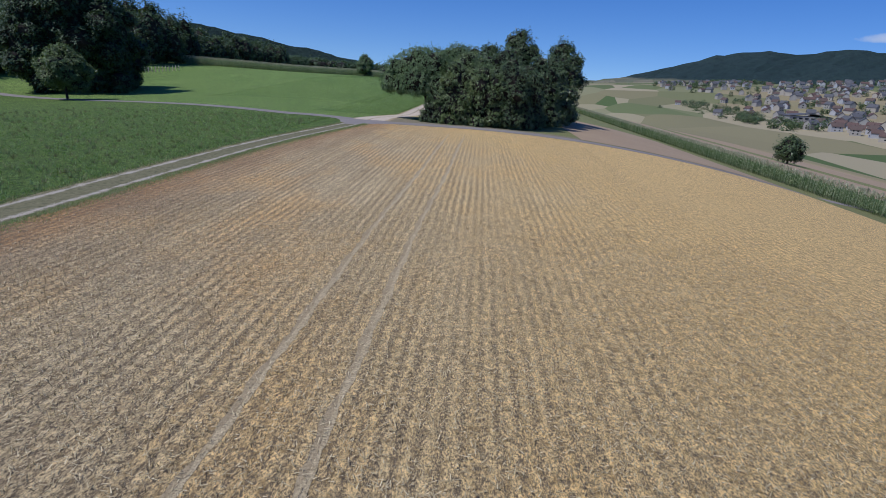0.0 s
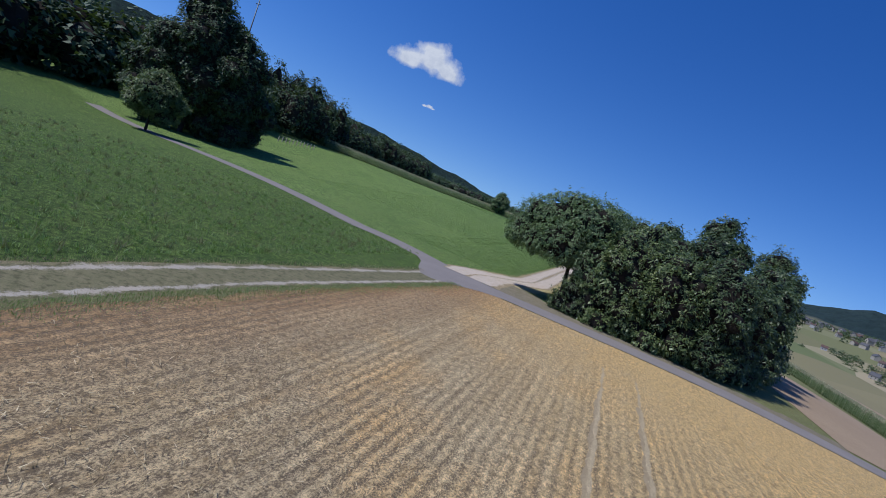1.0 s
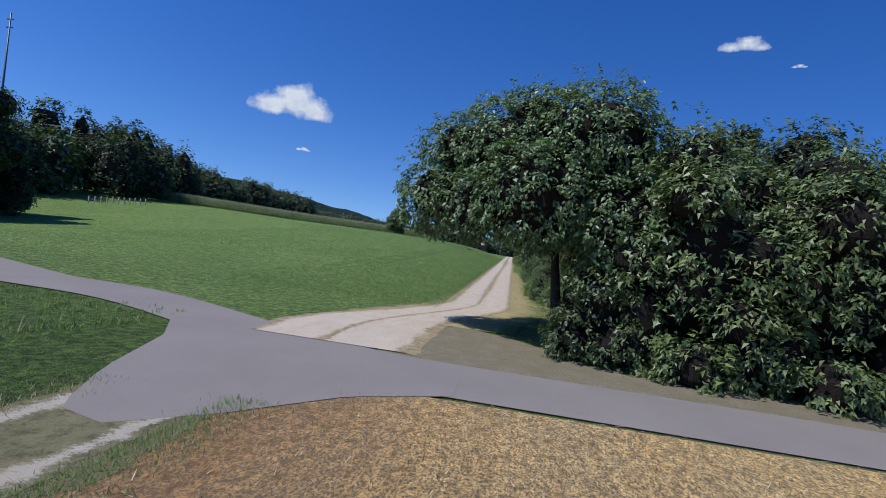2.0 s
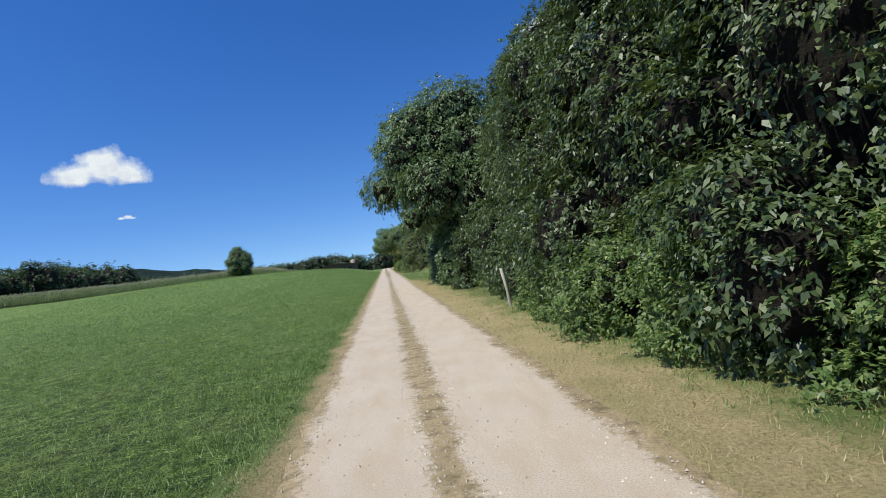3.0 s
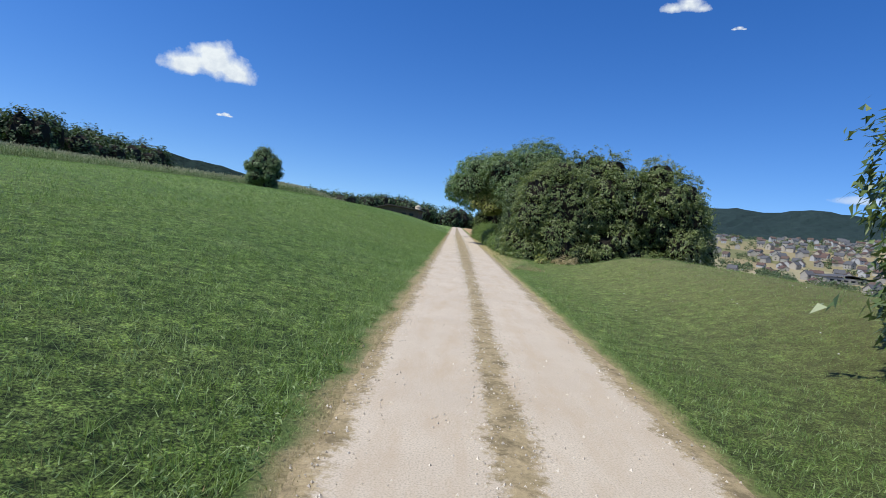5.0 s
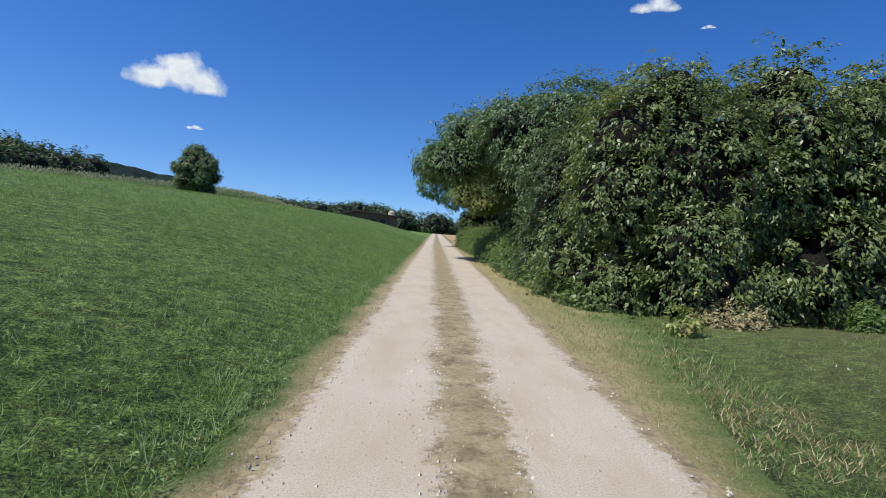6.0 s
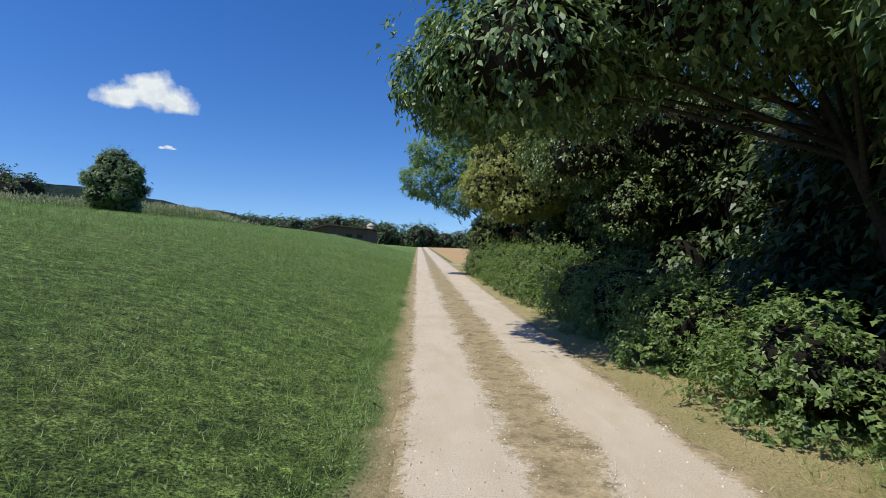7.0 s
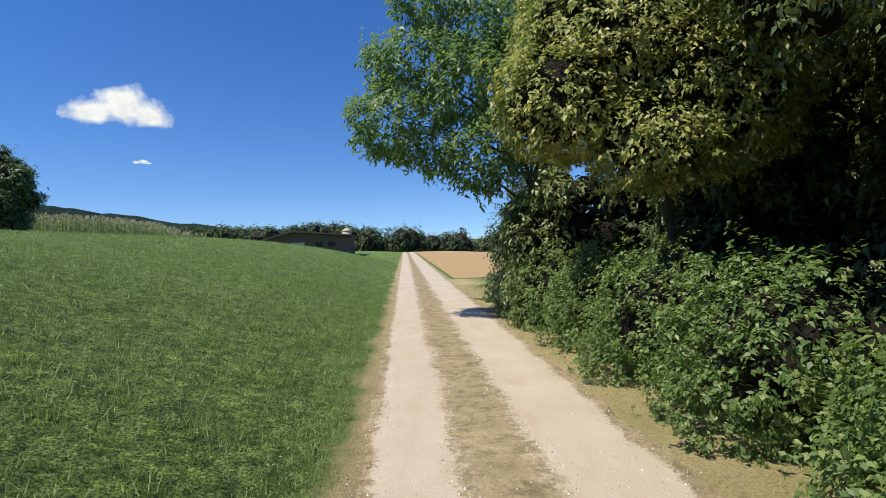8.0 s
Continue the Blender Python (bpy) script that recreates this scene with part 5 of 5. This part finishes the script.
M_PLANK = two_scale("weathered_planks", (0.12, 0.090, 0.068), (0.17, 0.13, 0.10), (0.055, 0.04, 0.032), 0.8, 9.0, 0.9, 0.6, 0.03)
M_BARNROOF = two_scale("dark_barn_roof", (0.055, 0.045, 0.042), (0.085, 0.070, 0.065), (0.035, 0.03, 0.03), 0.5, 6.0, 0.8, 0.4, 0.03)
M_CREAM = two_scale("cream_silo_wall", (0.50, 0.41, 0.30), (0.58, 0.49, 0.37), (0.40, 0.33, 0.24), 0.6, 8.0, 0.8, 0.2, 0.02)
M_WHITE = two_scale("white_plaster", (0.44, 0.43, 0.42), (0.50, 0.49, 0.48), (0.36, 0.35, 0.34), 0.4, 6.0, 0.85, 0.2, 0.02)
M_GLASS, _gt, _gb = mat("dark_window_glass", 0.08)
_gb.inputs["Base Color"].default_value = (0.02, 0.025, 0.03, 1)
barn = plant("barn", -18.8, 222, "long low brown plank barn with a dark roof", "barn")
part("wall", prism(bmesh.new(), [(-6.4, -1.0), (7.2, -1.0), (7.2, 3.0), (-1.0, 3.7), (-6.4, 2.2)], 0, 22), M_PLANK, barn)
part("roof", prism(bmesh.new(), [(-7.6, 1.95), (-1.0, 3.75), (8.2, 3.0), (8.2, 3.22), (-1.0, 4.05), (-7.6, 2.2)], -0.9, 22.8), M_BARNROOF, barn, "dark overhanging roof")
door = part("door", box(bmesh.new(), -1.4, 0.8, -0.12, -0.03, -0.6, 2.0), M_WHITE, barn, "pale sliding door")
part("window", box(bmesh.new(), 2.6, 3.8, -0.08, -0.02, 1.2, 2.0), M_GLASS, barn)
part("window", box(bmesh.new(), 4.8, 6.0, -0.08, -0.02, 1.2, 2.0), M_GLASS, barn)
barn.location.z += 0.3
silo = plant("silo", -13.4, 246, "cream round feed silo behind the barn", "silo")
part("shell", tube([(0, 0, -0.5), (0, 0, 2), (0, 0, 5.4)], [0.95, 0.95, 0.95], 20), M_CREAM, silo)
part("cap", tube([(0, 0, 5.38), (0, 0, 5.55), (0, 0, 6.1)], [1.05, 1.05, 0.2], 20), M_CREAM, silo, "pale conical cap")
silo.location.z -= 0.5
shed = plant("shed", -26.6, 232, "low white-roofed shed beside the barn", "shed")
part("wall", box(bmesh.new(), -1.6, 1.6, 0, 5, -1, 1.8), M_PLANK, shed)
part("roof", prism(bmesh.new(), [(-2.0, 1.7), (0, 2.5), (2.0, 1.7), (2.0, 1.85), (0, 2.68), (-2.0, 1.85)], -0.3, 5.3), M_WHITE, shed, "pale sheet roof")

# row of pale posts by the wood, a mast behind the trees, a leaning post at the copse
fence = plant("post_fence", -92, 93, "row of pale wooden posts before the wood", "fence")
for k in range(11):
    x, y = 0.30 * k, 1.4 * k
    z = float(land(-92 + x, 93 + y)) - float(land(-92, 93))
    part("post", tube([(x, y, z - 0.2), (x, y, z + 1.5), (x, y, z + 1.62)], [0.13, 0.13, 0.05], 8), M_CREAM, fence)
part("rail", tube([(0, 0, 0.9), (1.5, 7, 0.95 + float(land(-90.5, 100) - land(-92, 93))), (3.0, 14, 0.9 + float(land(-89, 107) - land(-92, 93)))], [0.05, 0.05, 0.05], 6), M_PLANK, fence)
M_STEEL, _st, _sb = mat("grey_steel", 0.5, 0.8)
_sb.inputs["Base Color"].default_value = (0.12, 0.13, 0.14, 1)
mast = plant("mast", -101, 79, "thin grey steel mast above the trees", "mast")
part("pole", tube([(0, 0, -0.5), (0, 0, 18), (0, 0, 36)], [0.30, 0.22, 0.12], 8), M_STEEL, mast)
for z in (33.0, 34.6):
    part("crossarm", box(bmesh.new(), -0.75, 0.75, -0.09, 0.09, z, z + 0.2), M_STEEL, mast)
post = plant("marker_post", 3.35, 36.6, "leaning weathered wooden post at the edge of the copse", "post")
part("stake", tube([(0.06, 0, -0.3), (0, 0, 0.6), (-0.10, 0.02, 1.25)], [0.055, 0.05, 0.045], 8), M_POST, post)
part("brace", tube([(-0.07, 0.02, 1.05), (0.4, 0.3, 0.75), (0.9, 0.6, 0.45)], [0.03, 0.028, 0.025], 6), M_POST, post, "thin slanting rail")


# ---- village in the valley ----
ROOFS = [two_scale("roof_tiles_" + n, c, tuple(v * 1.25 for v in c), tuple(v * 0.6 for v in c), 0.3, 3.0, 0.85, 0.4, 0.05)
         for n, c in (("red", (0.125, 0.080, 0.066)), ("brown", (0.12, 0.085, 0.07)), ("grey", (0.11, 0.108, 0.112)))]
WALLS = [M_WHITE, two_scale("cream_plaster", (0.42, 0.37, 0.30), (0.48, 0.43, 0.35), (0.34, 0.30, 0.24), 0.3, 4.0, 0.9, 0.2, 0.02),
         two_scale("beige_plaster", (0.36, 0.335, 0.295), (0.42, 0.39, 0.34), (0.28, 0.26, 0.225), 0.3, 4.0, 0.9, 0.2, 0.02)]


def house(roof, wall, long, wide, eaves, rise):
    label = {0: "white", 1: "cream", 2: "beige"}[WALLS.index(wall)] + "-walled village house with a " + {0: "red", 1: "brown", 2: "grey"}[ROOFS.index(roof)] + " gable roof"
    h = tagged(new("house"), label, "house", "houses of the village")
    w = wide / 2
    part("wall", prism(bmesh.new(), [(-w, -3), (w, -3), (w, eaves), (0, eaves + rise), (-w, eaves)], -long / 2, long / 2), wall, h)
    t = rise / w
    r = part("roof", prism(bmesh.new(), [(-w - 0.6, eaves - 0.6 * t + 0.05), (0, eaves + rise + 0.05), (w + 0.6, eaves - 0.6 * t + 0.05), (w + 0.6, eaves - 0.6 * t + 0.3), (0, eaves + rise + 0.35), (-w - 0.6, eaves - 0.6 * t + 0.3)],
                        -long / 2 - 0.5, long / 2 + 0.5), roof, h)
    part("chimney", box(bmesh.new(), -0.35, 0.35, long * 0.15, long * 0.15 + 0.7, eaves + rise - 0.4, eaves + rise + 1.0), roof, r)
    for z in (1.0, 3.6):
        if z + 1.3 < eaves:
            for y in (-long * 0.28, long * 0.12):
                part("window", box(bmesh.new(), -w - 0.05, -w + 0.02, y, y + 1.2, z, z + 1.3), M_GLASS, h)
            part("window", box(bmesh.new(), -w * 0.3, w * 0.15, -long / 2 - 0.05, -long / 2 + 0.02, z, z + 1.3), M_GLASS, h)
    return h


hr = np.random.default_rng(51)
kinds = [house(ROOFS[k % 3], WALLS[(k // 2) % 3], 9.0 + 1.6 * (k % 4), 8.0 + 0.7 * (k % 3), 4.6 + 0.9 * (k % 3), 3.0 + 0.5 * (k % 3)) for k in range(6)]
sites = []
for _ in range(210):
    u = hr.uniform(0, 1)
    sites.append((470 + 320 * u + hr.normal(0, 75), 700 + 470 * u + hr.normal(0, 95)))
for _ in range(65):
    a, d = radians(hr.uniform(17.5, 25.5)), hr.uniform(1350, 2050)
    sites.append((d * math.sin(a), d * math.cos(a) - 70))
for _ in range(90):
    u, w = hr.uniform(0, 1), abs(hr.normal(0, 1))
    sites.append((300 + 130 * u + 42 * w + hr.normal(0, 8), 285 + 340 * u - 16 * w + hr.normal(0, 14)))
taken = []
for k, (x, y) in enumerate(sites):
    if any(math.hypot(x - u, y - v) < 14.5 for u, v in taken):
        continue
    taken.append((x, y))
    m = pose(x, y, float(land(x, y)), 0, 0, float(hr.uniform(0, 360)))
    if len(taken) <= len(kinds):
        kinds[len(taken) - 1].matrix_basis = m
    else:
        copy_thing(kinds[int(hr.integers(0, len(kinds)))], m)
hall = plant("factory_hall", 425, 655, "large low grey hall at the edge of the village", "hall")
part("wall", box(bmesh.new(), -26, 26, -12, 12, -3, 6.5), WALLS[2], hall)
part("roof", prism(bmesh.new(), [(-27, 6.3), (0, 9.5), (27, 6.3), (27, 6.7), (0, 10.0), (-27, 6.7)], -13, 13), ROOFS[2], hall, "wide grey sheet roof")
for k in range(6):
    part("window", box(bmesh.new(), -22 + 7.5 * k, -17.5 + 7.5 * k, -12.08, -11.95, 2.5, 4.5), M_GLASS, hall)
spots = [(470 + 2.7 * k + hr.normal(0, 90), 700 + 3.9 * k + hr.normal(0, 110), hr.uniform(5, 10), hr.uniform(3, 6)) for k in range(120)] + [(480 + 3.4 * k + hr.normal(0, 50), 1250 + 5.5 * k + hr.normal(0, 90), hr.uniform(6, 11), hr.uniform(4, 8)) for k in range(110)] + [(hr.uniform(330, 380) + k * 0.5, 520 + k * 7, hr.uniform(6, 10), hr.uniform(4, 7)) for k in range(60)]
wood("village_trees", spots, "dark garden trees among the village houses", 24, 1.6, M_DARKLEAF, False, 0.8)
tree("slope_tree", 118, 120, 9, 4.5, "single dark tree on the valley slope", 17, 0.7, M_DARKLEAF, 0.3, 0.15)


# ---- clouds ----
def cloud(name, bearing, height, wide, tall, label, seed, thin=0.0):
    """A far fair-weather cloud: a shallow dome that glows by itself, ragged at the rim."""
    D = 1900.0
    a, e = radians(bearing), radians(height)
    c = Vector((math.sin(a) * math.cos(e), math.cos(a) * math.cos(e), math.sin(e))) * D + Vector((0, 60, 0))
    w, h = D * math.tan(radians(wide / 2)), D * math.tan(radians(tall / 2))
    n = 24
    V, F = [], []
    for j in range(n + 1):
        for i in range(n + 1):
            u, v = 2 * i / n - 1, 2 * j / n - 1
            V.append((u * w * 1.5, v * h * 1.5, 60 * (1 - (u * u + v * v) / 2)))
    for j in range(n):
        for i in range(n):
            k = j * (n + 1) + i
            F.append((k, k + 1, k + n + 2, k + n + 1))
    m, nt, b = mat(name + "_glow", 1.0)
    sep = nt.nodes.new("ShaderNodeSeparateXYZ")
    vec = coords(nt)
    nt.links.new(vec, sep.inputs[0])
    x = maths(nt, "DIVIDE", sep.outputs["X"], w)
    y = maths(nt, "DIVIDE", sep.outputs["Y"], h)
    rad = None
    for cx, cy, ex, ey in ((0.12, 0.02, 0.86, 0.86), (-0.50, -0.16, 0.62, 0.60), (0.66, -0.24, 0.52, 0.52), (0.10, 0.34, 0.60, 0.50)):
        dx = maths(nt, "DIVIDE", maths(nt, "SUBTRACT", x, cx), ex)
        dy = maths(nt, "DIVIDE", maths(nt, "SUBTRACT", y, cy), ey)
        dy = maths(nt, "MULTIPLY", dy, maths(nt, "ADD", 1.0, maths(nt, "MULTIPLY", maths(nt, "LESS_THAN", dy, 0.0), 0.55)))
        one = maths(nt, "SQRT", maths(nt, "ADD", maths(nt, "MULTIPLY", dx, dx), maths(nt, "MULTIPLY", dy, dy)))
        rad = one if rad is None else maths(nt, "SMOOTH_MIN", rad, one, 0.25)
    off = nt.nodes.new("ShaderNodeVectorMath")
    off.operation = "ADD"
    off.inputs[1].default_value = (seed * 311.0, seed * 57.0, 0)
    nt.links.new(vec, off.inputs[0])
    n1 = noise_tex(nt, off.outputs[0], 2.4 / w, 7, 0.56)
    dens = maths(nt, "SUBTRACT", maths(nt, "ADD", 0.30 - thin, maths(nt, "MULTIPLY", n1, 1.25)), rad)
    alpha = ramp(nt, dens, (0.0, (0, 0, 0)), (0.18, (0.38, 0.38, 0.38)), (0.50 + thin * 2, (1, 1, 1)))
    n2 = noise_tex(nt, off.outputs[0], 5.0 / w, 5, 0.55)
    # greyer base and brighter top are painted into the glow colour
    shade = maths(nt, "ADD", maths(nt, "MULTIPLY", y, 0.25), n2)
    col = ramp(nt, shade, (0.25, (0.74, 0.77, 0.84)), (0.60, (0.92, 0.93, 0.95)))
    em = nt.nodes.new("ShaderNodeEmission")
    em.inputs["Strength"].default_value = 0.92
    nt.links.new(col, em.inputs["Color"])
    tr = nt.nodes.new("ShaderNodeBsdfTransparent")
    mix = nt.nodes.new("ShaderNodeMixShader")
    nt.links.new(alpha, mix.inputs[0])
    nt.links.new(tr.outputs[0], mix.inputs[1])
    nt.links.new(em.outputs[0], mix.inputs[2])
    nt.links.new(mix.outputs[0], nt.nodes["Material Output"].inputs["Surface"])
    ob = mesh_object(name, V, F, m)
    ob.matrix_world = look(c, (0, 60, 0)) @ pose(0, 0, 0, 0, 180, 0)
    return tagged(ob, label, "cloud", kind="structure")


cloud("cloud", -26.1, 12.5, 7.4, 5.2, "small bright white fair-weather cloud", 1)
cloud("cloud", -24.4, 8.1, 1.5, 0.6, "tiny wisp of white cloud", 2, 0.08)
cloud("cloud", 20.6, 22.2, 4.2, 2.2, "small ragged white cloud", 3, 0.10)
cloud("cloud", 25.4, 20.1, 1.2, 0.5, "tiny wisp of white cloud", 4, 0.12)
cloud("cloud", 41.0, 5.6, 15, 2.6, "thin hazy veil of cloud over the ridge", 5, 0.34)
